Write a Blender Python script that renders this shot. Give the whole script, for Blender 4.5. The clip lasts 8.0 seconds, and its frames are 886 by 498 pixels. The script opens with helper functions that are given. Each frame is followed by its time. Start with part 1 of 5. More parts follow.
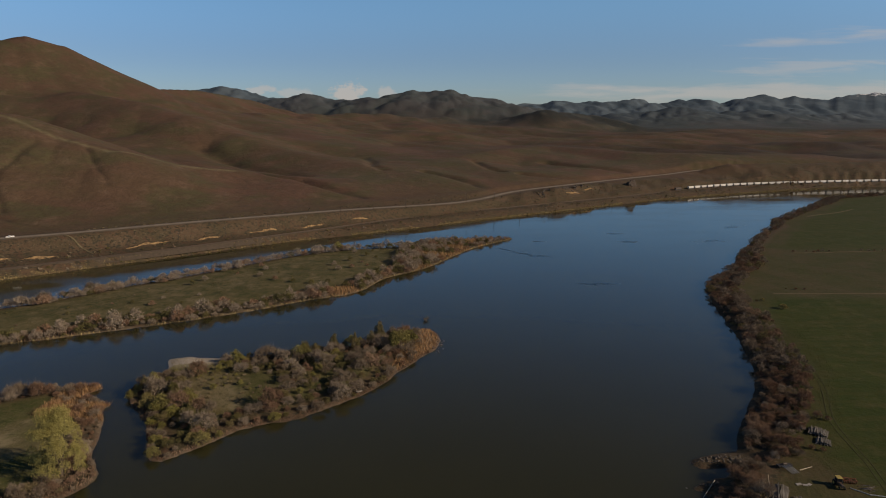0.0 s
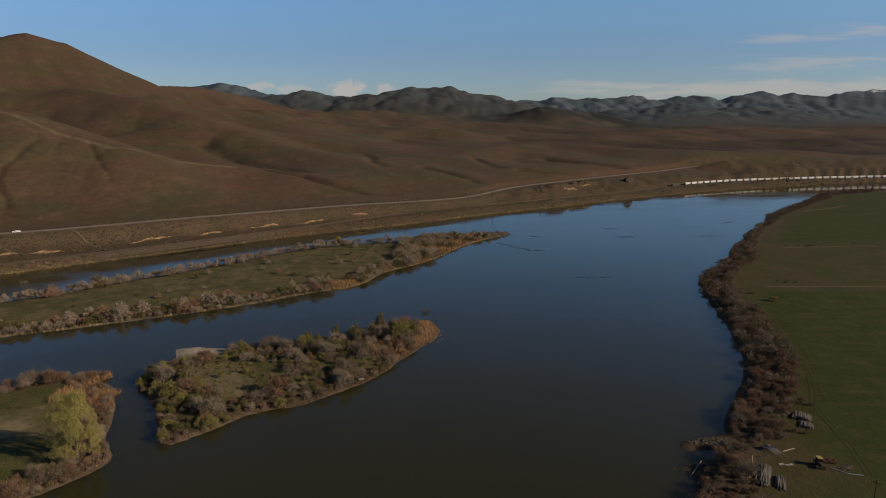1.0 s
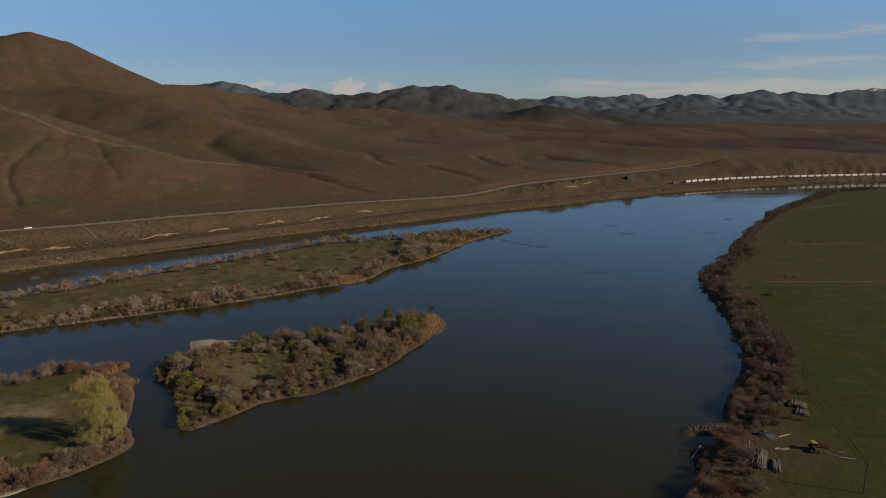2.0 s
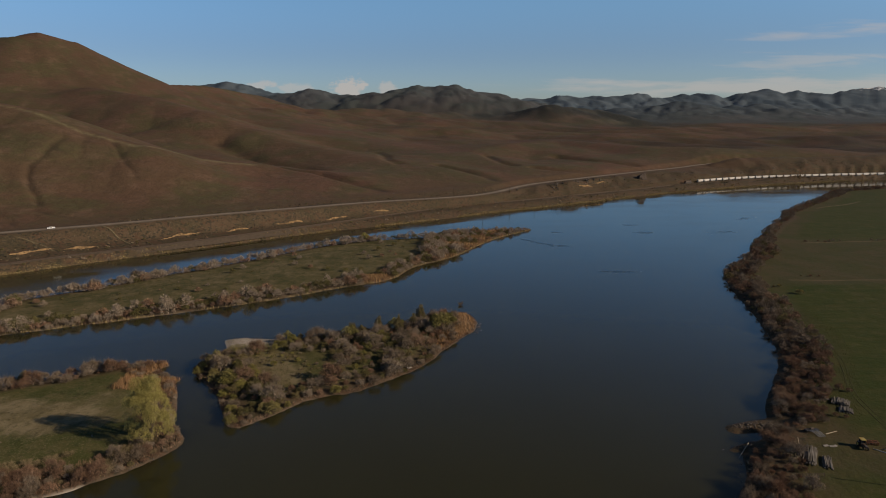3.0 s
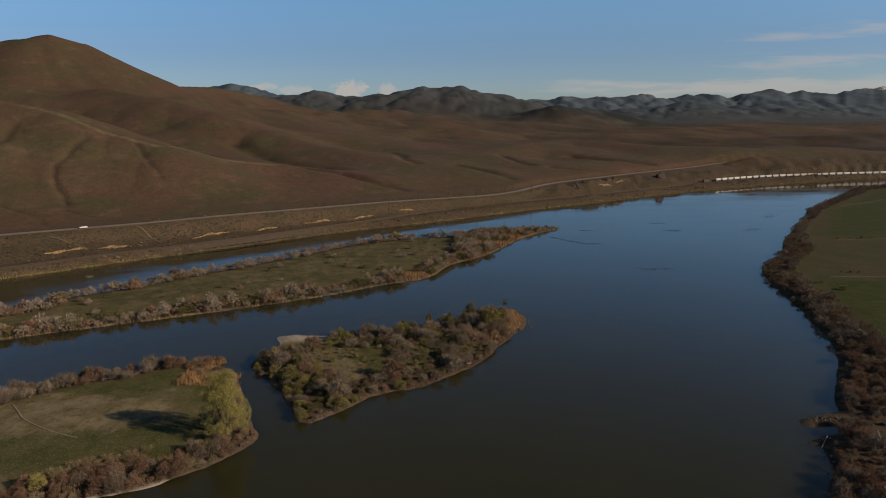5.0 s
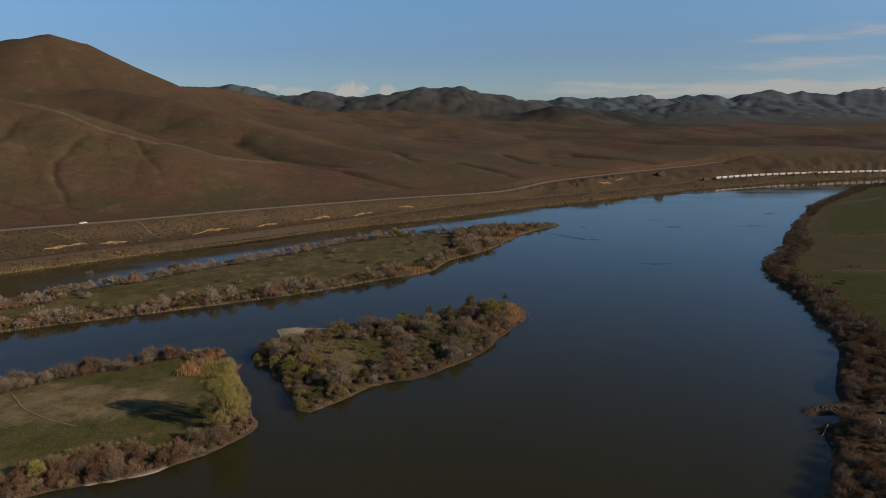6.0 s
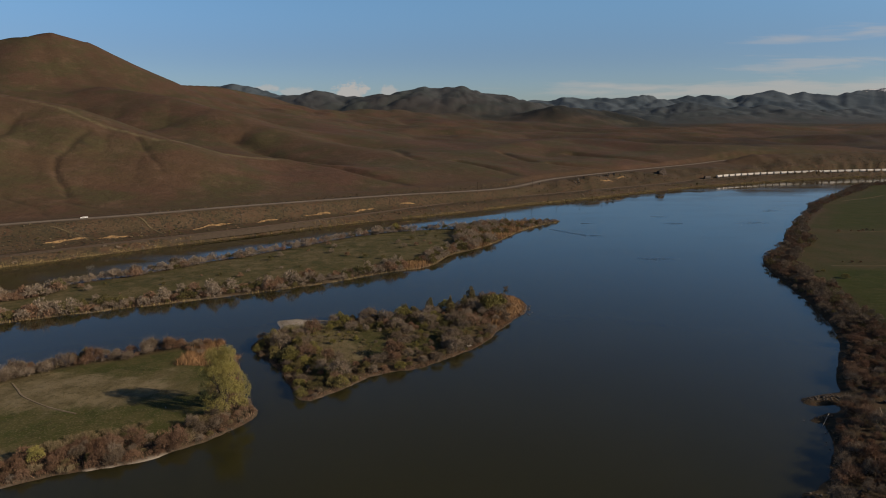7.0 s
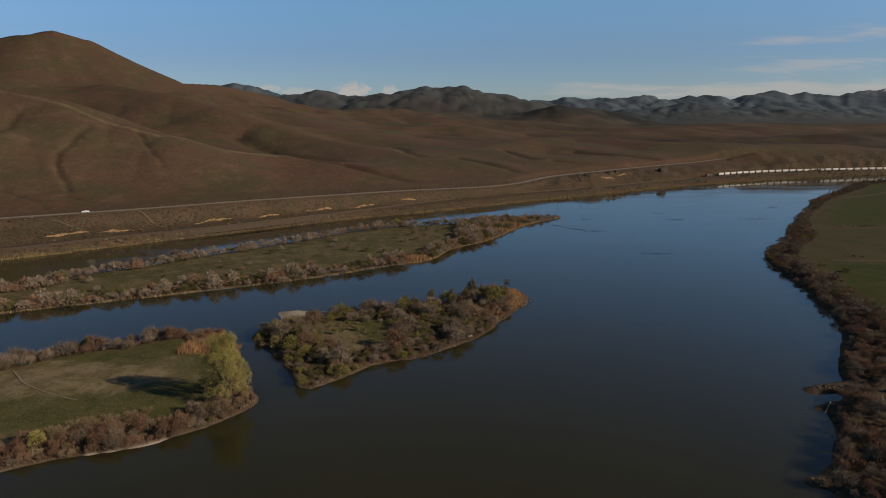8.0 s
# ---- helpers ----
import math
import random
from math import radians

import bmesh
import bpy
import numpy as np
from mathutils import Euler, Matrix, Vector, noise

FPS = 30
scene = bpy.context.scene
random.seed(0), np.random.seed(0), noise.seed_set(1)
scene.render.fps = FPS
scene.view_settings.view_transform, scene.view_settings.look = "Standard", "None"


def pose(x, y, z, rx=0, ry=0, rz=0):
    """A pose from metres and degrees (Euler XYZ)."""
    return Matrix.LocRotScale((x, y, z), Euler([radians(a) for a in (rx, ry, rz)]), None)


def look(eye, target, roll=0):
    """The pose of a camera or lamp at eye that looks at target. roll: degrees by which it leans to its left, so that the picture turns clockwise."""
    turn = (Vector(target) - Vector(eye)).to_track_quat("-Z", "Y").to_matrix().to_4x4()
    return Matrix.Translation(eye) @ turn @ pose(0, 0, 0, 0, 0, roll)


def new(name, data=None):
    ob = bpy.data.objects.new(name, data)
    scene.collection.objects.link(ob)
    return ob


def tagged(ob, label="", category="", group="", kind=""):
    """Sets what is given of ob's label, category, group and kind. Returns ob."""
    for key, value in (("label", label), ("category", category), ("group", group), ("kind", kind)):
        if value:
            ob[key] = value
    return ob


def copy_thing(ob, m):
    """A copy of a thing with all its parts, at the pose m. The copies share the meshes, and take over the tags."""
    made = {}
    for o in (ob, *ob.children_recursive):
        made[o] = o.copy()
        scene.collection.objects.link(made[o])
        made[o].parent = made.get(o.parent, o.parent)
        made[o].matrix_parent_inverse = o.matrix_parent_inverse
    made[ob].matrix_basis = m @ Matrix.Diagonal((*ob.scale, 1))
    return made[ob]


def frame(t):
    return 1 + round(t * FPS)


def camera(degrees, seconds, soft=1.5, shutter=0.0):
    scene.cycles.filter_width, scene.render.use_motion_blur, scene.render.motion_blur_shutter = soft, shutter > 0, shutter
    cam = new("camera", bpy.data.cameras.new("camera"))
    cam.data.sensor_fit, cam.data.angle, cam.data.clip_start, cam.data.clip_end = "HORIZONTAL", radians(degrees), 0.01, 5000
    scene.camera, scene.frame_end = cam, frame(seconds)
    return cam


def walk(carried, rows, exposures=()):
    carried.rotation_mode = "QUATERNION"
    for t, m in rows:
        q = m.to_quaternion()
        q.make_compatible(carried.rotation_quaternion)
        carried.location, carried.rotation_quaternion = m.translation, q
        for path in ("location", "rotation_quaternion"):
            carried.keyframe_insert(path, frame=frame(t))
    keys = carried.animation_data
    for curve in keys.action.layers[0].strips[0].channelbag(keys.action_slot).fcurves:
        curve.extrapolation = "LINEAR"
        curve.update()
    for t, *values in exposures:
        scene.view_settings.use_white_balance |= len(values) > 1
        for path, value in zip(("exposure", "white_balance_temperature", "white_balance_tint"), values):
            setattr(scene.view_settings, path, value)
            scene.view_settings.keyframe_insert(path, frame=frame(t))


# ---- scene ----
cam = camera(70.0, 8.0, soft=1.0)
PATH = [
    (0, (0.47, -0.071, 115.722), (0.465, 1.887, 115.312), -0.0),
    (0.5, (0.414, -3.046, 115.851), (0.411, -1.089, 115.437), -0.0),
    (1, (0.451, -9.542, 115.86), (0.449, -7.587, 115.44), 0.0),
    (2.5, (-9.024, -19.716, 115.892), (-9.029, -17.761, 115.467), -0.0),
    (3, (-19.23, -19.759, 115.541), (-19.239, -17.804, 115.116), -0.1),
    (3.5, (-30.574, -19.795, 115.24), (-30.585, -17.84, 114.817), -0.2),
    (4, (-42.321, -19.422, 115.257), (-42.332, -17.467, 114.835), -0.3),
    (4.5, (-45.646, -19.537, 114.47), (-45.658, -17.582, 114.049), -0.3),
    (6, (-45.757, -20.387, 108.053), (-45.769, -18.431, 107.637), -0.3),
    (6.5, (-45.715, -20.657, 105.97), (-45.729, -18.7, 105.556), -0.2),
    (7, (-45.519, -21.048, 103.697), (-45.534, -19.091, 103.283), -0.2),
    (7.5, (-45.694, -21.296, 101.42), (-45.711, -19.339, 101.006), -0.1),
    (8, (-45.664, -21.728, 99.102), (-45.682, -19.771, 98.689), -0.1),
]
walk(cam, [(t, look(eye, target, roll)) for t, eye, target, roll in PATH])

# ---- sky, sun and exposure ----
scene.view_settings.exposure = -0.36
SUN_AZIMUTH, SUN_HEIGHT = 107.0, 25.0      # degrees clockwise from +y, degrees above the horizon


class Nodes:
    """Short-hand for building a node tree."""

    def __init__(self, tree):
        self.tree = tree
        tree.nodes.clear()

    def add(self, kind, props=None, **sockets):
        node = self.tree.nodes.new(kind)
        for key, value in (props or {}).items():
            setattr(node, key, value)
        for key, value in sockets.items():
            self.put(node, key.replace("_", " "), value)
        return node

    def put(self, node, key, value):
        socket = node.inputs[int(key[1:])] if key[0] == "i" and key[1:].isdigit() else node.inputs[key]
        if isinstance(value, bpy.types.Node):
            value = value.outputs[0]
        if isinstance(value, bpy.types.NodeSocket):
            self.tree.links.new(value, socket)
        else:
            socket.default_value = value

    def math(self, op, a, b=0.0, c=0.0, clamp=False):
        return self.add("ShaderNodeMath", {"operation": op, "use_clamp": clamp}, i0=a, i1=b, i2=c).outputs[0]

    def noise(self, vector, scale, detail=4.0, rough=0.55, distort=0.0):
        return self.add("ShaderNodeTexNoise", None, Vector=vector, Scale=scale, Detail=detail, Roughness=rough, Distortion=distort).outputs[0]

    def step(self, value, lo, hi, a=0.0, b=1.0):
        return self.add("ShaderNodeMapRange", {"interpolation_type": "SMOOTHSTEP"}, i0=value, i1=lo, i2=hi, i3=a, i4=b).outputs[0]

    def mix(self, factor, a, b, blend="MIX"):
        node = self.add("ShaderNodeMix", {"data_type": "RGBA", "blend_type": blend})
        for index, value in ((0, factor), (6, a), (7, b)):
            if isinstance(value, bpy.types.NodeSocket):
                self.tree.links.new(value, node.inputs[index])
            else:
                node.inputs[index].default_value = (*value, 1) if isinstance(value, tuple) and len(value) == 3 else value
        return node.outputs[2]

    def scaled(self, vector, x, y, z):
        return self.add("ShaderNodeMapping", None, Vector=vector, Scale=(x, y, z)).outputs[0]


world = bpy.data.worlds.new("world")
scene.world = world
world.use_nodes = True
n = Nodes(world.node_tree)
sky = n.add("ShaderNodeTexSky", {"sky_type": "NISHITA", "sun_disc": False, "sun_elevation": radians(SUN_HEIGHT), "sun_rotation": radians(SUN_AZIMUTH),
                                 "altitude": 700, "air_density": 1.0, "dust_density": 0.6, "ozone_density": 2.0})
way = n.add("ShaderNodeTexCoord").outputs["Generated"]
axes = n.add("ShaderNodeSeparateXYZ", None, i0=way)
ahead = n.math("MAXIMUM", axes.outputs[1], 0.05)
u, v = n.math("DIVIDE", axes.outputs[0], ahead), n.math("DIVIDE", axes.outputs[2], ahead)
flat = n.add("ShaderNodeCombineXYZ", None, i0=u, i1=v).outputs[0]
billow = n.noise(n.scaled(flat, 34, 55, 1), 1.0, 5.0, 0.6)
wisp = n.noise(n.scaled(flat, 7, 70, 1), 1.0, 5.0, 0.6, 0.3)


def cloud_patch(cu, cv, ru, rv, texture, lo, hi, tilt):
    """A patch of cloud round the direction (cu, cv), eaten into by a texture."""
    du, dv = n.math("DIVIDE", n.math("SUBTRACT", u, cu), ru), n.math("DIVIDE", n.math("SUBTRACT", n.math("SUBTRACT", v, cv), n.math("MULTIPLY", n.math("SUBTRACT", u, cu), tilt)), rv)
    r = n.math("SQRT", n.math("ADD", n.math("MULTIPLY", du, du), n.math("MULTIPLY", dv, dv)))
    return n.step(n.math("SUBTRACT", texture, n.math("MULTIPLY", r, 0.35)), lo, hi)


cover = 0.0
for cu, cv, ru, rv, texture, lo, hi, strength in (
        (-0.150, 0.036, 0.030, 0.018, billow, 0.16, 0.30, 0.75), (-0.285, 0.040, 0.026, 0.011, billow, 0.18, 0.34, 0.55),
        (-0.225, 0.036, 0.035, 0.009, billow, 0.18, 0.36, 0.45), (-0.092, 0.036, 0.016, 0.012, billow, 0.16, 0.32, 0.55),
        (0.63, 0.121, 0.15, 0.013, wisp, 0.14, 0.58, 0.50), (0.52, 0.111, 0.09, 0.008, wisp, 0.15, 0.58, 0.42),
        (0.56, 0.074, 0.17, 0.016, wisp, 0.20, 0.48, 0.36), (0.52, 0.036, 0.34, 0.015, wisp, 0.05, 0.40, 0.55),
        (0.30, 0.034, 0.20, 0.008, wisp, 0.14, 0.45, 0.25)):
    cover = n.math("MAXIMUM", cover, n.math("MULTIPLY", cloud_patch(cu, cv, ru, rv, texture, lo, hi, 0.07 if cv > 0.1 else 0.0), strength))
in_front = n.step(axes.outputs[1], 0.05, 0.3)
low_sky = n.mix(1.0, sky.outputs[0], (0.89, 1.04, 1.35), "MULTIPLY")
mid_sky = n.mix(n.step(axes.outputs[2], 0.07, 0.19), low_sky, n.mix(1.0, sky.outputs[0], (1.20, 1.53, 1.76), "MULTIPLY"))
clear_sky = n.mix(n.step(axes.outputs[2], 0.22, 0.7), mid_sky, n.mix(1.0, sky.outputs[0], (0.28, 0.32, 0.37), "MULTIPLY"))
clear_sky = n.mix(n.step(axes.outputs[0], 0.25, -0.55), clear_sky, n.mix(n.step(axes.outputs[2], 0.12, 0.32), n.mix(1.0, clear_sky, (0.87, 0.90, 0.94), "MULTIPLY"), n.mix(1.0, clear_sky, (0.68, 0.70, 0.74), "MULTIPLY")))
sky_colour = n.mix(n.math("MULTIPLY", cover, in_front), clear_sky, (8.0, 7.2, 6.6))
ground_glow = n.add("ShaderNodeBackground", None, Color=sky_colour, Strength=0.078)
n.add("ShaderNodeOutputWorld", None, Surface=ground_glow)

sun = new("sun", bpy.data.lights.new("sun", "SUN"))
sun.data.energy, sun.data.angle, sun.data.color = 5.4, radians(0.6), (1.0, 0.785, 0.565)
az, el = radians(SUN_AZIMUTH), radians(SUN_HEIGHT)
SUNWARD = Vector((math.sin(az) * math.cos(el), math.cos(az) * math.cos(el), math.sin(el)))
sun.matrix_world = look(Vector((0, 0, 400)) + SUNWARD * 300, (0, 0, 400))

# ---- materials ----


def material(name, rough=0.8, metal=0.0):
    m = bpy.data.materials.new(name)
    m.use_nodes = True
    k = Nodes(m.node_tree)
    k.shader = k.add("ShaderNodeBsdfPrincipled", None, Roughness=rough, Metallic=metal)
    k.add("ShaderNodeOutputMaterial", None, Surface=k.shader)
    k.place = k.add("ShaderNodeTexCoord").outputs["Object"]
    return m, k


def ground_material():
    m, k = material("ground_cover", 0.95)
    spot = k.add("ShaderNodeNewGeometry").outputs["Position"]
    cover = k.add("ShaderNodeSeparateColor", None, i0=k.add("ShaderNodeVertexColor", {"layer_name": "cover"}).outputs[0])
    far = k.add("ShaderNodeSeparateColor", None, i0=k.add("ShaderNodeVertexColor", {"layer_name": "far_haze_snow"}).outputs[0])
    broad = k.noise(spot, 0.006, 4, 0.6)
    patch = k.noise(spot, 0.035, 5, 0.62)
    fine = k.noise(spot, 0.35, 4, 0.65)
    tuft = k.noise(spot, 1.6, 3, 0.6)
    clump = k.noise(spot, 0.11, 5, 0.68)
    # dry scrub soil of the banks
    soil = k.mix(k.step(patch, 0.35, 0.65), (0.096, 0.065, 0.041), (0.067, 0.053, 0.031))
    soil = k.mix(k.step(fine, 0.50, 0.72), soil, (0.041, 0.037, 0.022))
    # hills: red-brown cheatgrass with thin green on some slopes
    hill = k.mix(k.step(broad, 0.36, 0.62), (0.108, 0.062, 0.042), (0.090, 0.060, 0.036))
    hill = k.mix(k.math("MULTIPLY", k.step(k.noise(spot, 0.011, 5, 0.65), 0.42, 0.62), 0.85), hill, (0.070, 0.066, 0.031))
    hill = k.mix(k.math("MULTIPLY", k.step(patch, 0.48, 0.72), 0.6), hill, (0.141, 0.092, 0.063))
    hill = k.mix(k.math("MULTIPLY", k.step(fine, 0.48, 0.70), 0.5), hill, (0.056, 0.038, 0.025))
    brush_blots = k.add("ShaderNodeSeparateColor", None, i0=k.add("ShaderNodeVertexColor", {"layer_name": "hill_tints"}).outputs[0])
    # grass of the far hills, greyed in its colour to give haze
    hazed_sward = k.mix(k.step(k.noise(spot, 0.0045, 5, 0.65), 0.40, 0.62), (0.056, 0.050, 0.045), (0.046, 0.054, 0.045))
    hill = k.mix(brush_blots.outputs[2], hill, hazed_sward)
    # two far ridges darkened in mottled patches
    coat = k.add("ShaderNodeSeparateColor", None, i0=k.add("ShaderNodeVertexColor", {"layer_name": "ridge_darks"}).outputs[0])
    hill = k.mix(k.math("MULTIPLY", coat.outputs[0], 0.9), hill, (0.014, 0.019, 0.018))
    hill = k.mix(k.math("MULTIPLY", brush_blots.outputs[1], 0.6), hill, (0.190, 0.165, 0.092))
    hill = k.mix(k.math("MULTIPLY", brush_blots.outputs[0], 0.8), hill, (0.034, 0.026, 0.020))
    # meadow
    grass = k.mix(k.step(patch, 0.38, 0.62), (0.078, 0.070, 0.028), (0.115, 0.096, 0.048))
    grass = k.mix(k.step(fine, 0.45, 0.7), grass, (0.052, 0.058, 0.019))
    grass = k.mix(k.math("MULTIPLY", k.step(tuft, 0.5, 0.75), 0.55), grass, (0.141, 0.118, 0.063))
    sand = k.mix(fine, (0.148, 0.111, 0.074), (0.252, 0.207, 0.155))
    hill = k.mix(k.math("MULTIPLY", k.step(clump, 0.44, 0.62), 0.4), hill, (0.060, 0.040, 0.026))
    grass = k.mix(k.math("MULTIPLY", k.step(clump, 0.50, 0.66), 0.8), grass, (0.150, 0.120, 0.065))
    grass = k.mix(k.math("MULTIPLY", k.step(clump, 0.46, 0.34), 0.7), grass, (0.040, 0.046, 0.014))
    soil = k.mix(k.math("MULTIPLY", k.step(clump, 0.50, 0.62), 0.8), soil, (0.085, 0.050, 0.032))
    soil = k.mix(k.math("MULTIPLY", k.step(tuft, 0.52, 0.66), 0.7), soil, (0.050, 0.043, 0.028))
    soil = k.mix(k.math("MULTIPLY", k.step(k.noise(spot, 0.42, 2, 0.5), 0.54, 0.62), 0.85), soil, (0.036, 0.034, 0.024))
    soil = k.mix(k.math("MULTIPLY", k.step(k.noise(spot, 0.9, 2, 0.5), 0.60, 0.70), 0.7), soil, (0.140, 0.112, 0.078))
    base = k.mix(cover.outputs[2], soil, hill)
    bank = k.add("ShaderNodeSeparateColor", None, i0=k.add("ShaderNodeVertexColor", {"layer_name": "bank_cover"}).outputs[0])
    lie = k.add("ShaderNodeSeparateColor", None, i0=k.add("ShaderNodeVertexColor", {"layer_name": "meadow_cover"}).outputs[0])
    tan = k.mix(k.step(clump, 0.38, 0.62), (0.215, 0.177, 0.104), (0.128, 0.106, 0.054))
    lush = k.mix(k.step(clump, 0.40, 0.60), (0.050, 0.060, 0.015), (0.080, 0.077, 0.027))
    torn = k.math("ADD", k.noise(spot, 0.05, 5, 0.7, 0.4), k.math("MULTIPLY", k.math("SUBTRACT", lie.outputs[0], lie.outputs[1]), 0.28))
    mosaic = k.mix(k.step(torn, 0.44, 0.64), lush, tan)
    mosaic = k.mix(k.math("MULTIPLY", k.step(fine, 0.52, 0.70), 0.55), mosaic, (0.040, 0.038, 0.014))
    mosaic = k.mix(k.math("MULTIPLY", k.step(tuft, 0.52, 0.68), 0.55), mosaic, (0.190, 0.158, 0.090))
    grass = k.mix(k.math("MULTIPLY", bank.outputs[1], 0.95), grass, mosaic)
    # sown field: green drills, worn strips, and an olive fallow between two boundaries
    rows = k.noise(k.scaled(spot, 0.016, 0.22, 1), 1.0, 3, 0.6)
    field = k.mix(k.step(rows, 0.38, 0.62), (0.028, 0.042, 0.005), (0.041, 0.046, 0.008))
    field = k.mix(k.step(patch, 0.48, 0.72, 0.0, 0.8), field, (0.038, 0.049, 0.007))
    fallow = k.mix(k.step(patch, 0.35, 0.65), (0.068, 0.054, 0.026), (0.045, 0.048, 0.015))
    fallow = k.mix(k.math("MULTIPLY", k.step(clump, 0.50, 0.64), 0.7), fallow, (0.038, 0.040, 0.014))
    field = k.mix(k.math("MULTIPLY", lie.outputs[2], k.step(broad, 0.38, 0.55, 0.55, 1.0)), field, fallow)
    field = k.mix(k.math("MULTIPLY", k.step(clump, 0.48, 0.66), 0.45), field, (0.074, 0.062, 0.022))
    field = k.mix(k.math("MULTIPLY", k.step(fine, 0.5, 0.7), 0.35), field, (0.030, 0.042, 0.007))
    grass = k.mix(bank.outputs[2], grass, field)
    base = k.mix(k.math("MULTIPLY", cover.outputs[0], k.step(tuft, 0.2, 0.5, 0.8, 1.0)), base, grass)
    base = k.mix(cover.outputs[1], base, sand)
    base = k.mix(bank.outputs[0], base, k.mix(fine, (0.34, 0.29, 0.23), (0.50, 0.45, 0.38)))
    # blue-grey mixed into the far ground's colour stands for haze
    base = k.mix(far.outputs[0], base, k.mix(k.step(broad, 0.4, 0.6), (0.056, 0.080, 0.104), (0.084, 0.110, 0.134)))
    fleck = k.math("ADD", far.outputs[1], k.math("MULTIPLY", k.math("SUBTRACT", k.noise(spot, 0.018, 5, 0.7), 0.5), 1.5))
    base = k.mix(k.math("MULTIPLY", k.step(fleck, 0.66, 0.82), k.step(far.outputs[1], 0.05, 0.25)), base, (0.72, 0.74, 0.77))
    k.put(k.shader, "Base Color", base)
    k.put(k.shader, "Specular IOR Level", 0.15)
    lumps = k.math("ADD", k.math("MULTIPLY", fine, 1.2), k.math("MULTIPLY", tuft, 0.35))
    lumps = k.math("ADD", lumps, k.math("MULTIPLY", clump, k.math("MULTIPLY", cover.outputs[2], 4.0)))
    k.put(k.shader, "Normal", k.add("ShaderNodeBump", None, Strength=0.55, Distance=0.6, Height=lumps))
    return m


def water_material():
    m, k = material("river_water", 0.05)
    spot = k.add("ShaderNodeNewGeometry").outputs["Position"]
    k.put(k.shader, "IOR", 1.36)
    murk = k.noise(spot, 0.02, 3, 0.5)
    k.put(k.shader, "Base Color", k.mix(murk, (0.026, 0.0260, 0.0105), (0.032, 0.0305, 0.0125)))
    # silt in the water spreads the light, so that shade on it has no edge
    k.shader.subsurface_method = "BURLEY"
    k.put(k.shader, "Subsurface Weight", 1.0)
    k.put(k.shader, "Subsurface Radius", (1.0, 1.0, 1.0))
    k.put(k.shader, "Subsurface Scale", 9.0)
    swell = k.noise(k.scaled(spot, 1.0, 0.45, 1), 0.55, 5, 0.65)
    breeze = k.noise(k.scaled(spot, 0.6, 1.6, 1), 0.016, 4, 0.6, 0.3)
    k.put(k.shader, "Roughness", k.step(breeze, 0.40, 0.62, 0.035, 0.12))
    k.put(k.shader, "Normal", k.add("ShaderNodeBump", None, Strength=k.step(breeze, 0.36, 0.66, 0.035, 0.13), Distance=0.2, Height=swell))
    return m


def plain(name, colour, second=None, scale=1.0, rough=0.7, metal=0.0, bump=0.0, vary=0.0):
    """A surface of two mottled tones, with relief, that differs a little from object to object."""
    m, k = material(name, rough, metal)
    second = second or tuple(0.7 * c for c in colour)
    blot = k.noise(k.place, scale, 5, 0.6)
    base = k.mix(k.step(blot, 0.35, 0.68), colour, second)
    if vary:
        tone = k.add("ShaderNodeObjectInfo").outputs["Random"]
        base = k.mix(1.0, base, k.add("ShaderNodeCombineColor", None, i0=k.step(tone, 0, 1, 1 - vary, 1 + vary), i1=k.step(tone, 0, 1, 1 - vary, 1 + vary), i2=k.step(tone, 0, 1, 1 - vary, 1 + vary)).outputs[0], "MULTIPLY")
    k.put(k.shader, "Base Color", base)
    k.put(k.shader, "Specular IOR Level", 0.15 if rough > 0.65 else 0.5)
    if bump:
        k.put(k.shader, "Normal", k.add("ShaderNodeBump", None, Strength=bump, Distance=0.05, Height=k.noise(k.place, scale * 6, 4)))
    return m


def foliage(name, colour, second, grain_span=0.35, third=None):
    """Twigs or leaves: tone drifts from stand to stand, from bush to bush and from leaf to leaf."""
    m, k = material(name, 0.85)
    geo = k.add("ShaderNodeNewGeometry")
    bush = k.noise(geo.outputs["Position"], 0.13, 2, 0.5)
    stand = k.noise(geo.outputs["Position"], 0.035, 3, 0.6)
    own = k.add("ShaderNodeObjectInfo").outputs["Random"]
    base = k.mix(k.step(k.math("ADD", k.math("MULTIPLY", bush, 0.6), k.math("MULTIPLY", own, 0.4)), 0.30, 0.68), colour, second)
    base = k.mix(k.step(stand, 0.46, 0.66, 0.0, 0.7), base, third or tuple(0.5 * (p + q) for p, q in zip(colour, second)))
    dim = k.mix(k.step(geo.outputs["Random Per Island"], 0.0, 1.0), (1 - grain_span,) * 3, (1 + 0.8 * grain_span,) * 3)
    k.put(k.shader, "Base Color", k.mix(1.0, base, dim, "MULTIPLY"))
    k.put(k.shader, "Specular IOR Level", 0.08)
    return m


BARE = foliage("bare_willow_twigs", (0.265, 0.216, 0.164), (0.145, 0.113, 0.082), 0.35, (0.200, 0.158, 0.118))
RUSSET = foliage("russet_twigs", (0.225, 0.140, 0.092), (0.145, 0.092, 0.062), 0.35, (0.270, 0.190, 0.132))
GREEN = foliage("young_leaves", (0.215, 0.195, 0.060), (0.145, 0.134, 0.044), 0.3, (0.245, 0.205, 0.090))
DARK_GREEN = foliage("dark_leaves", (0.118, 0.104, 0.042), (0.170, 0.136, 0.066), 0.25, (0.096, 0.092, 0.038))
SPRING = foliage("spring_willow_leaves", (0.300, 0.268, 0.090), (0.240, 0.212, 0.072), 0.18)
STRAW = foliage("straw_reeds", (0.42, 0.33, 0.155), (0.28, 0.215, 0.100))
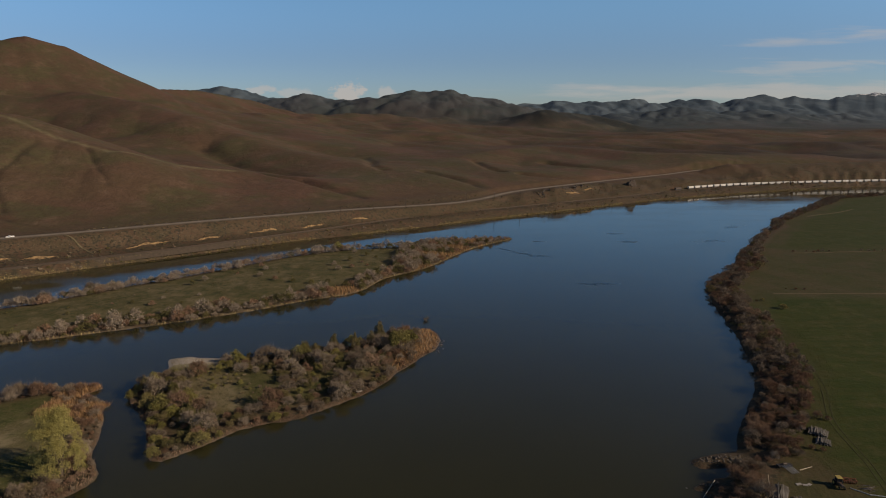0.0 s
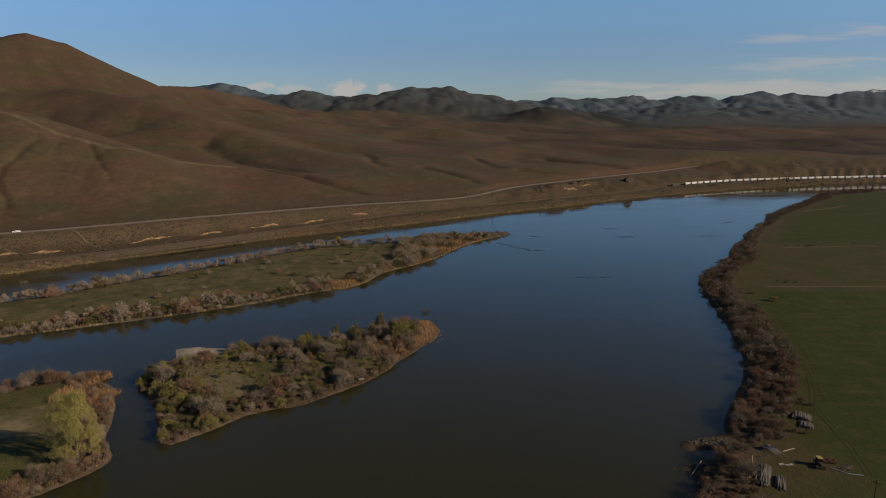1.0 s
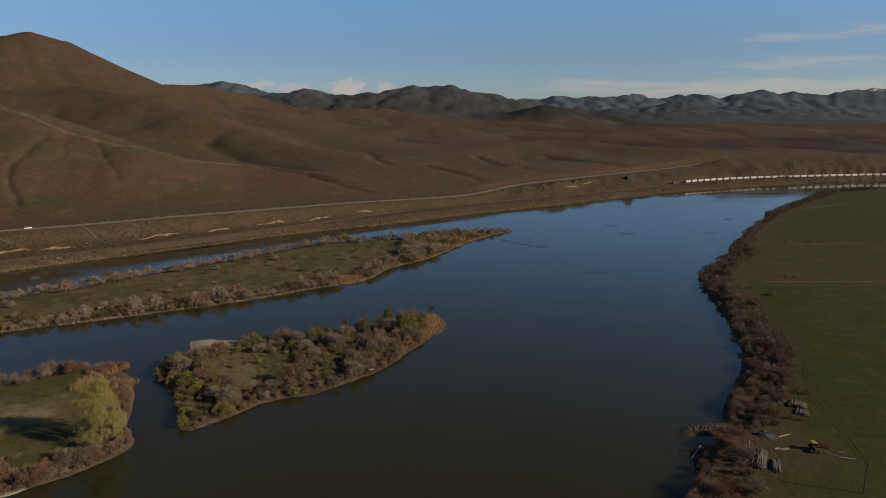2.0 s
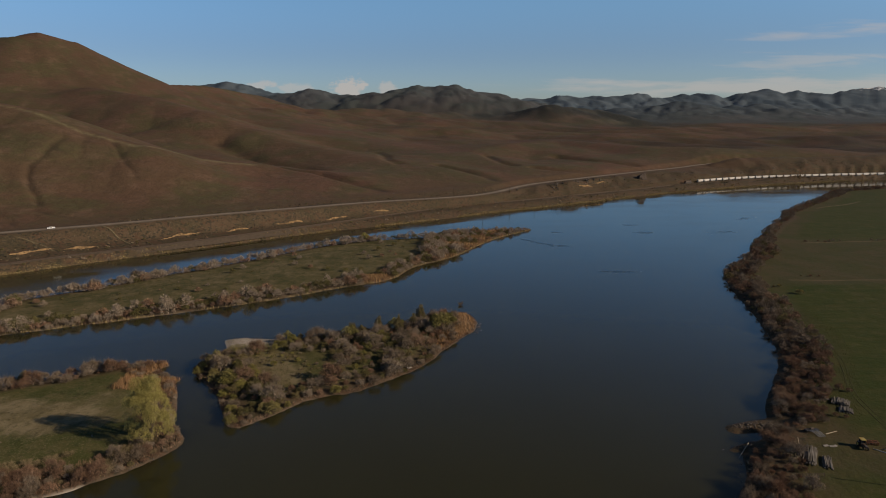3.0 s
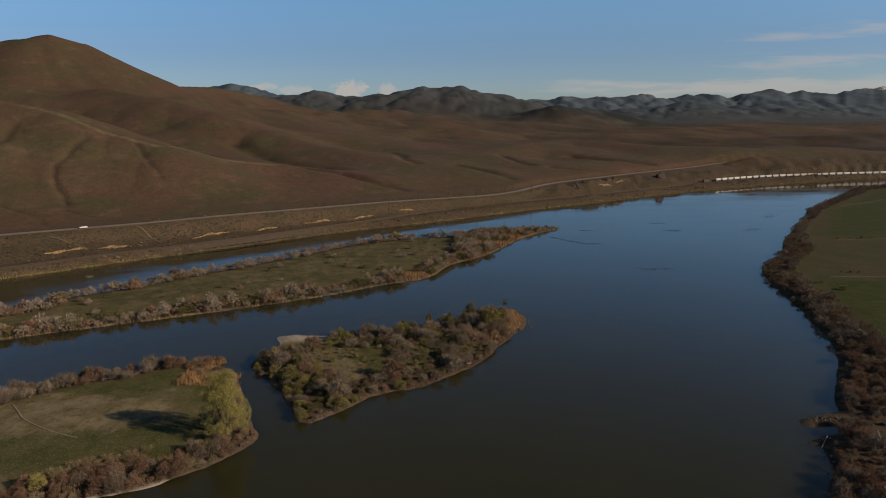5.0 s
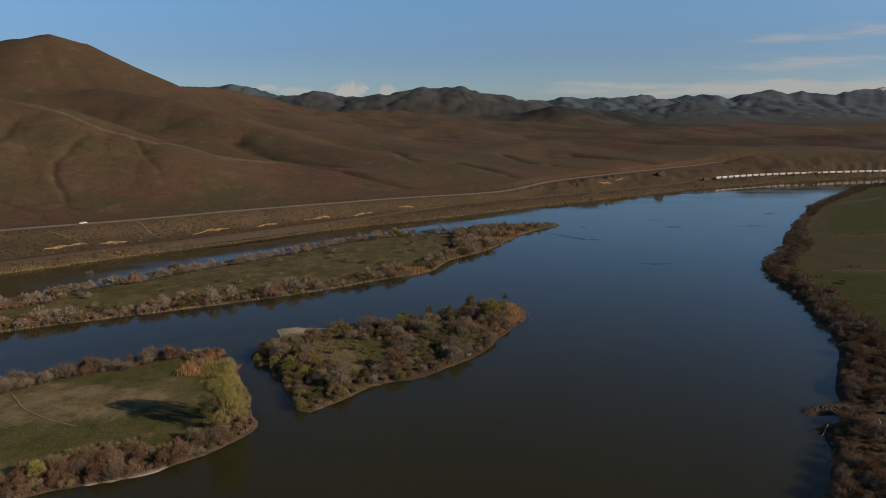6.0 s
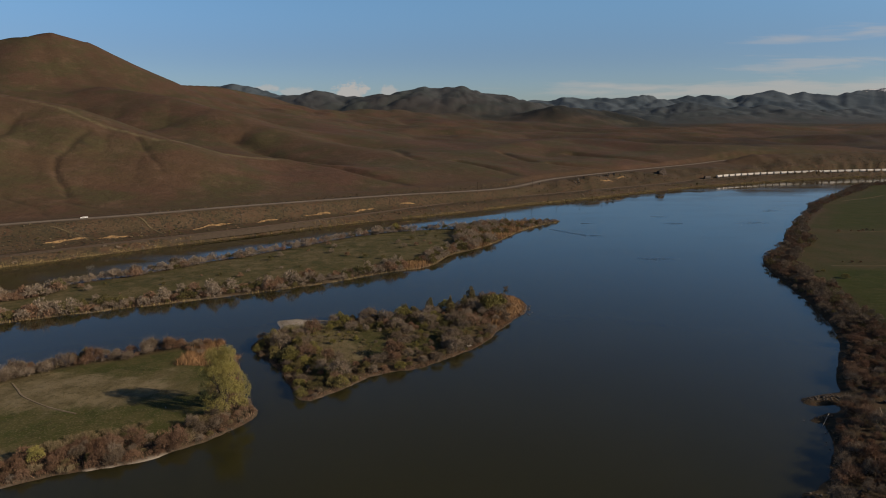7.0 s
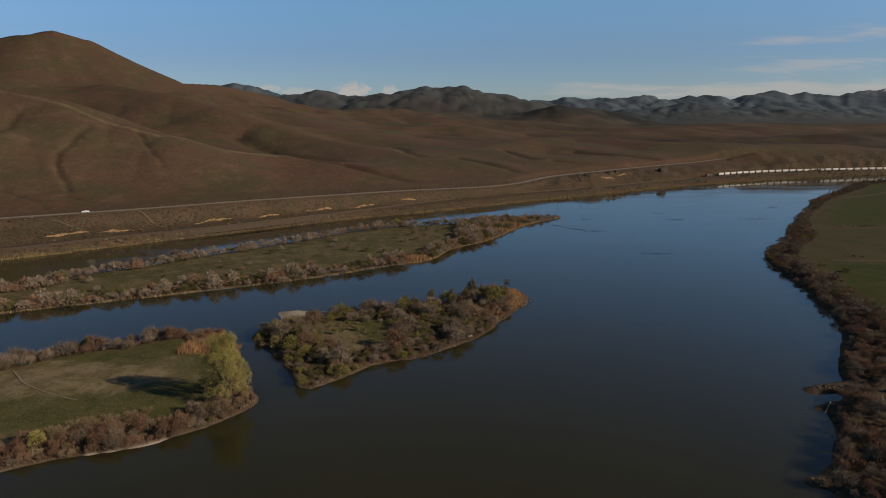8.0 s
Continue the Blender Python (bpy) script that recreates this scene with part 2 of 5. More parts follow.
ORANGE = foliage("orange_reeds", (0.34, 0.205, 0.105), (0.25, 0.155, 0.080), 0.3)
SAGE = foliage("sagebrush_leaves", (0.125, 0.108, 0.076), (0.085, 0.072, 0.048))
TUFT = foliage("meadow_tufts", (0.110, 0.095, 0.045), (0.070, 0.068, 0.026))
OCHRE = plain("ochre_cut_earth", (0.310, 0.205, 0.100), (0.115, 0.076, 0.043), 0.6, 0.95, bump=0.5)
TROD = plain("trodden_earth", (0.230, 0.185, 0.125), (0.165, 0.132, 0.085), 0.6, 0.95)
EARTH = plain("bare_field_earth", (0.135, 0.106, 0.066), (0.090, 0.074, 0.042), 0.6, 0.95)
PALE = foliage("pale_dry_grass", (0.25, 0.20, 0.125), (0.165, 0.135, 0.075))
BARK = plain("bark", (0.11, 0.085, 0.062), (0.07, 0.055, 0.04), 3.0, 0.9)
WEED = plain("waterweed", (0.016, 0.018, 0.010), (0.010, 0.012, 0.008), 0.4, 0.35)
ASPHALT = plain("worn_asphalt", (0.235, 0.195, 0.150), (0.185, 0.152, 0.118), 0.08, 0.9)
GRAVEL = plain("gravel", (0.12, 0.095, 0.07), (0.09, 0.073, 0.055), 0.5, 0.95)
BALLAST = plain("ballast", (0.080, 0.062, 0.046), (0.056, 0.045, 0.034), 0.6, 0.95)
LUSH = foliage("rank_green_grass", (0.070, 0.082, 0.020), (0.052, 0.056, 0.018))
RUT = plain("bare_rut_soil", (0.046, 0.044, 0.018), (0.034, 0.040, 0.012), 0.5, 0.95)
RAIL_STEEL = plain("rail_steel", (0.14, 0.10, 0.075), None, 2.0, 0.5, 0.7)
CAR_WHITE = plain("dusty_white_paint", (0.62, 0.60, 0.56), (0.50, 0.47, 0.42), 0.6, 0.55, vary=0.12)
CAR_DARK = plain("black_underframe", (0.035, 0.032, 0.03), None, 2.0, 0.6)
LOCO = plain("dark_loco_paint", (0.05, 0.04, 0.035), (0.10, 0.06, 0.03), 0.7, 0.5)
WHITE = plain("white_truck_paint", (0.78, 0.78, 0.76), (0.68, 0.68, 0.66), 0.8, 0.4)
GLASS_DARK = plain("tinted_window", (0.02, 0.024, 0.028), None, 2.0, 0.08)
RUBBER = plain("tyre_rubber", (0.022, 0.021, 0.02), None, 4.0, 0.85)
OLD_WOOD = plain("weathered_timber", (0.20, 0.185, 0.165), (0.12, 0.108, 0.092), 2.2, 0.85, vary=0.30)
POLE_WOOD = plain("creosote_pole", (0.085, 0.065, 0.05), (0.055, 0.043, 0.034), 2.0, 0.9)
YELLOW = plain("tractor_yellow", (0.42, 0.32, 0.07), (0.30, 0.22, 0.05), 2.0, 0.5)
ORANGE_PAINT = plain("orange_implement_paint", (0.24, 0.075, 0.03), (0.14, 0.05, 0.025), 2.0, 0.6)
PIPE = plain("galvanised_pipe", (0.50, 0.51, 0.52), (0.36, 0.36, 0.36), 1.5, 0.5, 0.2)
PALE_WOOD = plain("pale_peeled_wood", (0.52, 0.45, 0.34), (0.38, 0.32, 0.24), 2.0, 0.8)
DRIFTWOOD = plain("bleached_driftwood", (0.26, 0.235, 0.205), (0.13, 0.115, 0.10), 1.2, 0.9)
ROCK = plain("river_rock", (0.130, 0.112, 0.095), (0.075, 0.064, 0.053), 0.7, 0.9, bump=0.6, vary=0.2)
SNAG = plain("wet_dead_wood", (0.090, 0.078, 0.066), (0.045, 0.038, 0.032), 1.2, 0.85)
SHADED_ROCK = plain("shaded_rock", (0.045, 0.038, 0.033), (0.08, 0.062, 0.05), 0.35, 0.9, bump=0.6)
BOARD_GREY = plain("grey_concrete", (0.32, 0.30, 0.27), (0.24, 0.22, 0.20), 1.0, 0.9)

GROUND = ground_material()
WATER = water_material()

# ---- the lie of the land ----


def curve(points, step=6.0, closed=False):
    """Points along a smooth line through the given ones."""
    p = np.array(points, float)
    ext = np.vstack([p[-1:], p, p[:2]]) if closed else np.vstack([2 * p[:1] - p[1:2], p, 2 * p[-1:] - p[-2:-1]])
    out = []
    for i in range(len(ext) - 3):
        a, b, c, d = ext[i:i + 4]
        count = max(1, int(np.linalg.norm((c - b)[:2]) / step))
        s = np.linspace(0, 1, count, endpoint=False)[:, None]
        out.append(0.5 * (2 * b + (c - a) * s + (2 * a - 5 * b + 4 * c - d) * s ** 2 + (3 * b - a - 3 * c + d) * s ** 3))
    if not closed:
        out.append(p[-1:])
    return np.vstack(out)


def nearest(x, y, line, closed=False):
    """Distance to a line, and how far along it (in whole points) the nearest place is."""
    best, along = np.full(x.shape, 1e18), np.zeros(x.shape)
    ends = np.roll(line, -1, axis=0) if closed else line[1:]
    for i, (a, b) in enumerate(zip(line, ends)):
        dx, dy = b[0] - a[0], b[1] - a[1]
        k = np.clip(((x - a[0]) * dx + (y - a[1]) * dy) / (dx * dx + dy * dy + 1e-9), 0, 1)
        d = (x - a[0] - k * dx) ** 2 + (y - a[1] - k * dy) ** 2
        closer = d < best
        best = np.where(closer, d, best)
        along = np.where(closer, i + k, along)
    return np.sqrt(best), along


def inside(x, y, ring):
    hit = np.zeros(x.shape, bool)
    for a, b in zip(ring, np.roll(ring, -1, axis=0)):
        if a[1] != b[1]:
            hit ^= ((a[1] > y) != (b[1] > y)) & (x < (b[0] - a[0]) * (y - a[1]) / (b[1] - a[1]) + a[0])
    return hit


def shore_distance(x, y, ring):
    """Metres from the ring, positive within it; well outside, just -60."""
    out = np.full(x.shape, -60.0)
    lo, hi = ring.min(axis=0) - 20, ring.max(axis=0) + 20
    close = (x > lo[0]) & (x < hi[0]) & (y > lo[1]) & (y < hi[1])
    if close.any():
        px, py = x[close], y[close]
        d, _ = nearest(px, py, ring, True)
        out[close] = np.where(inside(px, py, ring), d, -d)
    return out


def smooth(lo, hi, v):
    s = np.clip((v - lo) / (hi - lo), 0, 1)
    return s * s * (3 - 2 * s)


GRADIENTS = np.random.RandomState(4).uniform(0, 2 * math.pi, (256, 256))


def ripple(x, y, size, seed=0):
    """Gradient noise of that wavelength, about -0.7 to 0.7."""
    x, y = x / size + 17.3 * seed, y / size + 5.1 * seed
    i, j = np.floor(x).astype(int), np.floor(y).astype(int)
    fx, fy = x - i, y - j
    sx, sy = fx ** 3 * (fx * (fx * 6 - 15) + 10), fy ** 3 * (fy * (fy * 6 - 15) + 10)

    def corner(a, b):
        angle = GRADIENTS[(i + a) % 256, (j + b) % 256]
        return np.cos(angle) * (fx - a) + np.sin(angle) * (fy - b)
    low = corner(0, 0) * (1 - sx) + corner(1, 0) * sx
    high = corner(0, 1) * (1 - sx) + corner(1, 1) * sx
    return low * (1 - sy) + high * sy


def ridge(x, y, spine, slope, blunt, hollow=0.0):
    """The height of a ridge with that crest, which falls off by slope on both sides, or in a hollow curve."""
    spine = np.array(spine, float)
    top = np.full(x.shape, -1e9)
    for a, b in zip(spine, spine[1:]):
        dx, dy = b[0] - a[0], b[1] - a[1]
        k = np.clip(((x - a[0]) * dx + (y - a[1]) * dy) / (dx * dx + dy * dy), 0, 1)
        d = np.hypot(x - a[0] - k * dx, y - a[1] - k * dy)
        crest, fall = a[2] + (b[2] - a[2]) * k, np.sqrt(d * d + blunt * blunt) - blunt
        top = np.maximum(top, 20 + (crest - 20) * np.exp(-fall / hollow) if hollow else crest - slope * fall)
    return top


# shores, walked round anticlockwise or clockwise as it comes
NEAR_ISLAND = curve([(-330, 95), (-225, 118), (-173, 140), (-161, 147), (-147, 151), (-133, 159), (-120, 172), (-114, 181), (-114, 190), (-121, 199), (-127, 214),
                     (-132, 227), (-137, 236), (-134, 241), (-145, 243), (-153, 248), (-148, 257), (-163, 259), (-174, 254), (-190, 244), (-213, 232),
                     (-235, 214), (-280, 195), (-340, 180)], 4, True)
MIDDLE_ISLAND = curve([(-100, 197), (-92, 200), (-77, 218), (-67, 224), (-56, 228), (-44, 240), (-30, 255), (-18, 279), (-9, 296), (-3, 306), (-2, 320),
                       (-7, 334), (-17, 333), (-40, 314), (-58, 304), (-73, 299), (-92, 294), (-114, 292), (-126, 293), (-134, 289), (-129, 279), (-132, 268), (-136, 252),
                       (-128, 240), (-117, 227), (-108, 211)], 4, True)
LONG_ISLAND = curve([(-420, 215), (-340, 255), (-275, 286), (-241, 303), (-195, 325), (-146, 350), (-115, 369), (-84, 393), (-66, 402), (-53, 419), (-45, 444),
                     (-28, 463), (-9, 487), (12, 530), (27, 555), (47, 580), (67, 601), (45, 600), (15, 593), (-8, 576), (-41, 562), (-92, 547), (-130, 521), (-158, 490),
                     (-197, 447), (-231, 416), (-254, 388), (-283, 365), (-292, 352), (-289, 339), (-310, 328), (-420, 280)], 10, True)
FAR_SHORE = curve([(-1300, -150), (-700, 150), (-480, 320), (-359, 407), (-305, 453), (-235, 511), (-150, 581), (-98, 614), (-40, 652), (26, 702), (75, 734), (151, 784),
                   (239, 846), (336, 906), (439, 958), (552, 1008), (672, 1050), (760, 1068), (1000, 1090), (1500, 1180), (3000, 1300), (6000, 1400)], 24)
FAR_BANK = np.vstack([FAR_SHORE, [(6000, 6500), (-6500, 6500), (-6500, -150)]])
RIGHT_BANK = np.vstack([curve([(45, 60), (54, 110), (57, 131), (57, 138), (66, 147), (77, 163), (83, 178), (84, 183), (94, 189), (101, 200), (112, 220), (124, 239),
                               (136, 258), (146, 280), (154, 309), (164, 357), (173, 394), (186, 434), (224, 480), (247, 521), (283, 576), (324, 635), (347, 660), (357, 686),
                               (418, 756), (508, 852), (564, 907), (800, 985), (1100, 1005), (2500, 1120)], 14), [(6000, 1200), (6000, -3500), (60, -3500), (20, -250)]])
SOUTH_BANK = curve([(-6500, -150), (-1300, -400), (-400, -500), (-150, -800), (-120, -3500), (-6500, -3500)], 900, True)
SPITS = [((88, 196, 0.9), (97, 198, 1.3), (112, 199, 2.2)), ((81, 181, 0.3), (90, 183, 1.2)), ((55, 136, 0.7), (66, 136, 1.6))]

RAIL = curve([(-700, 168, 6), (-480, 335, 6), (-365, 417, 6), (-308, 464, 6), (-237, 518, 6), (-173, 573, 6), (-106, 634, 6), (-64, 674, 6), (0, 724, 6), (70, 768, 6), (153, 822, 6),
              (250, 884, 6), (355, 957, 6), (465, 1014, 6), (577, 1048, 6), (685, 1070, 6), (760, 1082, 6), (1000, 1104, 6), (1500, 1190, 6)], 24)
ROAD = curve([(-800, 220, 20), (-520, 390, 20), (-400, 471, 20), (-312, 524, 20), (-253, 566, 20), (-178, 620, 19), (-102, 680, 17), (20, 757, 15), (95, 850, 17), (176, 920, 18), (281, 1004, 19),
              (380, 1078, 20), (450, 1130, 22), (560, 1172, 24), (700, 1205, 24), (900, 1240, 24), (1300, 1340, 24)], 24)

BLUFF = [(100, 816, 8), (126, 840, 18), (150, 856, 20), (200, 900, 20), (258, 950, 18)]
SPUR = [(425, 1066, 16), (455, 1088, 26), (500, 1108, 34), (565, 1118, 36), (640, 1132, 34), (720, 1146, 36), (900, 1172, 34), (1300, 1265, 38)]
SCARPS = [(-345, 464, 12), (-317, 483, 9), (-255, 534, 14), (-214, 566, 10), (-172, 600, 13), (-134, 629, 12), (-90, 664, 7), (176, 862, 12), (203, 889, 8)]

GULLIES = [([(-473, 742), (-469, 705), (-466, 679), (-465, 660), (-453, 633), (-439, 616), (-423, 597), (-407, 576)], 2.2, 3.6), ([(-421, 753), (-405, 732), (-391, 711), (-372, 690), (-357, 670)], 1.3, 3.5), ([(-300, 885), (-219, 831), (-187, 818), (-171, 802), (-128, 768), (-92, 742)], 7, 9),
           ([(55, 1150), (64, 1080), (72, 1048), (92, 1010)], 4, 9), ([(120, 985), (150, 972), (182, 965), (219, 970), (262, 950)], 5.5, 8), ([(-150, 1180), (-134, 1120), (-123, 1069), (-114, 985), (-92, 950)], 3.5, 10), ([(-403, 561), (-370, 549), (-337, 534)], 2.2, 4), ([(-455, 555), (-421, 540), (-378, 503)], 2.2, 4), ([(-560, 740), (-540, 690), (-545, 640), (-520, 590)], 4, 8),
           ([(-30, 960), (20, 900), (52, 850)], 4.5, 9), ([(190, 1190), (240, 1110), (300, 1060)], 5, 12), ([(-420, 1120), (-330, 1010), (-240, 930), (-200, 880)], 7, 18)]

# crests of the hills
RIDGES = [
    ([(-1900, 1500, 190), (-1400, 1640, 270), (-1143, 1700, 310), (-1108, 1750, 324), (-1043, 1800, 306), (-1000, 1830, 277), (-952, 1880, 236), (-922, 1930, 205), (-896, 2000, 200), (-834, 2200, 203), (-754, 2500, 179)], 0.54, 12, 430),
    ([(-1000, 700, 200), (-700, 790, 150), (-560, 800, 119), (-511, 790, 103), (-450, 770, 88), (-391, 755, 76), (-330, 790, 57), (-270, 825, 49), (-205, 822, 37), (-160, 800, 25)], 0.36, 14),
    ([(-855, 1500, 172), (-654, 1400, 146), (-519, 1300, 119), (-387, 1200, 83), (-279, 1100, 58), (-165, 1000, 46), (-115, 975, 42)], 0.30, 28),
    ([(-720, 1860, 130), (-499, 1800, 98), (-300, 1500, 57), (-169, 1400, 47), (-17, 1150, 30)], 0.16, 40),
    ([(40, 1300, 38), (135, 1350, 42), (200, 1300, 38), (269, 1150, 25)], 0.16, 40),
    ([(20, 1180, 38), (91, 1302, 46), (215, 1440, 52), (300, 1350, 50), (382, 1280, 47), (479, 1240, 44), (600, 1260, 42), (760, 1320, 38)], 0.22, 22),
    ([(-975, 2300, 165), (-735, 2500, 138), (-440, 2700, 128), (-93, 2900, 115), (307, 3100, 98)], 0.10, 90),
    ([(349, 3000, 112), (388, 3000, 135), (453, 3000, 155), (558, 3030, 147), (690, 3060, 123), (795, 3000, 104)], 0.30, 30),
    ([(900, 3800, 128), (1203, 3800, 153), (1400, 3800, 172), (1601, 3800, 143), (1831, 3800, 159), (2031, 3800, 143), (2298, 3800, 127), (2593, 3800, 98)], 0.22, 40),
    ([(-2200, 4200, 240), (-1702, 4200, 282), (-1610, 4200, 289), (-1444, 4200, 306), (-1300, 4200, 285), (-1121, 4200, 232), (-900, 4200, 180)], 0.3, 40),
    ([(-992, 3600, 207), (-897, 3600, 224), (-756, 3600, 245), (-616, 3600, 215), (-507, 3600, 184)], 0.35, 35),
    ([(-493, 3500, 186), (-401, 3500, 228), (-325, 3500, 210), (-264, 3500, 242), (-172, 3500, 258), (-97, 3500, 248), (25, 3500, 261), (131, 3500, 230), (253, 3500, 218), (314, 3500, 201), (391, 3500, 172), (498, 3500, 150)], 0.33, 25),
    ([(504, 4640, 202), (831, 4640, 219), (1076, 4640, 228), (1422, 4640, 232), (1546, 4640, 211), (1687, 4640, 236), (1809, 4640, 244), (1933, 4640, 224), (2095, 4640, 240), (2174, 4640, 267), (2275, 4640, 275), (2378, 4640, 258),
      (2499, 4640, 274), (2662, 4640, 266), (2823, 4640, 286), (2984, 4640, 294), (3180, 4640, 286), (3700, 4640, 268)], 0.28, 25),
    ([(60, 1960, 40), (267, 2072, 48), (457, 2184, 55), (671, 2254, 58), (1015, 2357, 60), (1396, 2480, 62), (2000, 2600, 64)], 0.11, 50),
]


def far_hills(x, y, s):
    """Height of the land behind the far shore, s metres from it."""
    bank = np.interp(s, [-6, 0, 3, 8, 14, 30, 60, 82, 400, 1200, 3000], [-3, 0, 1.1, 3.2, 5.6, 7.0, 15.5, 19.5, 30, 50, 76])
    wx, wy = x + 60 * ripple(x, y, 420, 3), y + 60 * ripple(x, y, 420, 4)
    rise = np.exp(bank / 6.0)
    for spine, slope, blunt, *hollow in RIDGES:
        rise = rise + np.exp(np.minimum(ridge(x + 0.4 * (wx - x), y + 0.4 * (wy - y), spine, slope, blunt, *hollow), 500) / 6.0)
    hill = 6.0 * np.log(rise)
    lift = np.clip((hill - bank) / 60, 0, 1)
    near = (1 - smooth(2600, 3400, y)) * (1 - 0.75 * smooth(130, 240, hill))
    far = smooth(2600, 3400, y)
    crest = np.minimum.reduce([nearest(x, y, np.array(r[0], float))[0] for r in RIDGES[:6]])
    near = near * (1 - 0.8 * np.exp(-(crest / 130) ** 2))
    draws = np.sqrt(ripple(wx, wy, 260, 5) ** 2 + 0.004) * 2.4 - 0.7
    hill = hill + lift * far * 16 * draws + near * (5 + 9 * lift) * draws + far * lift * (15 * (np.abs(ripple(wx, wy, 130, 25)) * 2 - 0.45) + 6 * (np.abs(ripple(wx, wy, 55, 29)) * 2 - 0.45)) + (0.3 + lift) * 4.5 * (np.abs(ripple(wx, wy, 110, 6)) * 2 - 0.45) * near + (0.1 + lift) * 0.8 * (np.abs(ripple(wx, wy, 38, 16)) * 2 - 0.45) * near
    run, over = 0.8 * wx - 0.6 * wy, 0.6 * wx + 0.8 * wy
    spurs = np.abs(ripple(run / 2.4, over, 210, 20)) * 2 - 0.45 + 0.25 * (np.abs(ripple(run / 2.0, over, 80, 21)) * 2 - 0.45)
    hill = hill + smooth(90, 420, s) * (16 * ripple(x, y, 330, 7) + 5 * ripple(x, y, 150, 8) + (15 - 2 * lift) * spurs) * near
    for line, deep, wide in GULLIES:
        hill = hill - deep * np.exp(-(nearest(x, y, np.array(line, float))[0] / wide) ** 2)
    return np.where(s > 82, bank + (hill - bank) * smooth(75, 205, s), bank)


def height(x, y):
    """Height of the ground, and what covers it."""
    x, y = np.asarray(x, float), np.asarray(y, float)
    d_near, d_mid, d_long = (shore_distance(x, y, r) for r in (NEAR_ISLAND, MIDDLE_ISLAND, LONG_ISLAND))
    wob = (1.2 * ripple(x, y, 14, 1) + 0.7 * ripple(x, y, 5, 2)) * (1 - 0.8 * smooth(330, 520, y))
    d_near, d_mid, d_long = d_near + wob, d_mid + wob, d_long + wob
    d_right, d_south = shore_distance(x, y, RIGHT_BANK) + wob, shore_distance(x, y, SOUTH_BANK)
    s, _ = nearest(x, y, FAR_SHORE)
    s = np.where(inside(x, y, FAR_BANK), s, -s) + wob
    z = np.full(x.shape, -3.0)
    low = [-10, 0, 2, 6, 15, 40], [-3, 0, 0.35, 1.1, 1.8, 2.3]
    for d in (d_near, d_mid, d_long):
        z = np.maximum(z, np.interp(d, *low))
    z = np.maximum(z, np.interp(d_right, [-8, 0, 2, 5, 15, 80, 3000], [-3, 0, 0.7, 2.0, 2.8, 3.3, 30]))
    z = np.maximum(z, np.interp(d_south, [-8, 0, 6, 400], [-3, 0, 2, 20]))
    z = np.maximum(z, far_hills(x, y, s))
    for spit in SPITS:
        z = np.maximum(z, ridge(x, y, spit, 0.35, 1.0))
    z = np.maximum(z, np.where(s > 4, ridge(x, y, BLUFF, 0.70, 4) + 1.8 * ripple(x, y, 17, 12), -3))
    z = np.maximum(z, np.where(s > 20, ridge(x, y, SPUR, 0.36, 14) + 3.0 * (np.abs(ripple(x, y, 55, 46)) * 2 - 0.4) + 1.2 * ripple(x, y, 18, 47), -3))
    rough = smooth(14, 24, s) * (1 - smooth(70, 90, s)) * (1 + 1.6 * smooth(40, 140, x))
    z = z + rough * (1.3 * ripple(x, y, 38, 32) + 0.8 * ripple(x, y, 15, 33))
    flat = np.ones(x.shape)
    for line, half, fade in ((RAIL, 3.8, 5.0), (ROAD, 7.5, 14.0)):
        d, along = np.full(x.shape, 99.0), np.zeros(x.shape)
        close = (s > -10) & (s < 230)
        d[close], along[close] = nearest(x[close], y[close], line)
        i = np.clip(along.astype(int), 0, len(line) - 2)
        level = line[i, 2] + (line[i + 1, 2] - line[i, 2]) * (along - i)
        keep = smooth(half, half + fade, d)
        flat = np.minimum(flat, keep)
        keep = 1 - (1 - keep) * smooth(1.0, 4.5, s)
        z = level - 0.12 + (z - level + 0.12) * keep
    z = z + smooth(0.2, 1.4, z) * (0.16 * ripple(x, y, 9, 9) + 0.22 * ripple(x, y, 27, 10)) * (1 - smooth(3000, 4000, y)) * flat
    return z, dict(near=d_near, mid=d_mid, long=d_long, right=d_right, far=s)


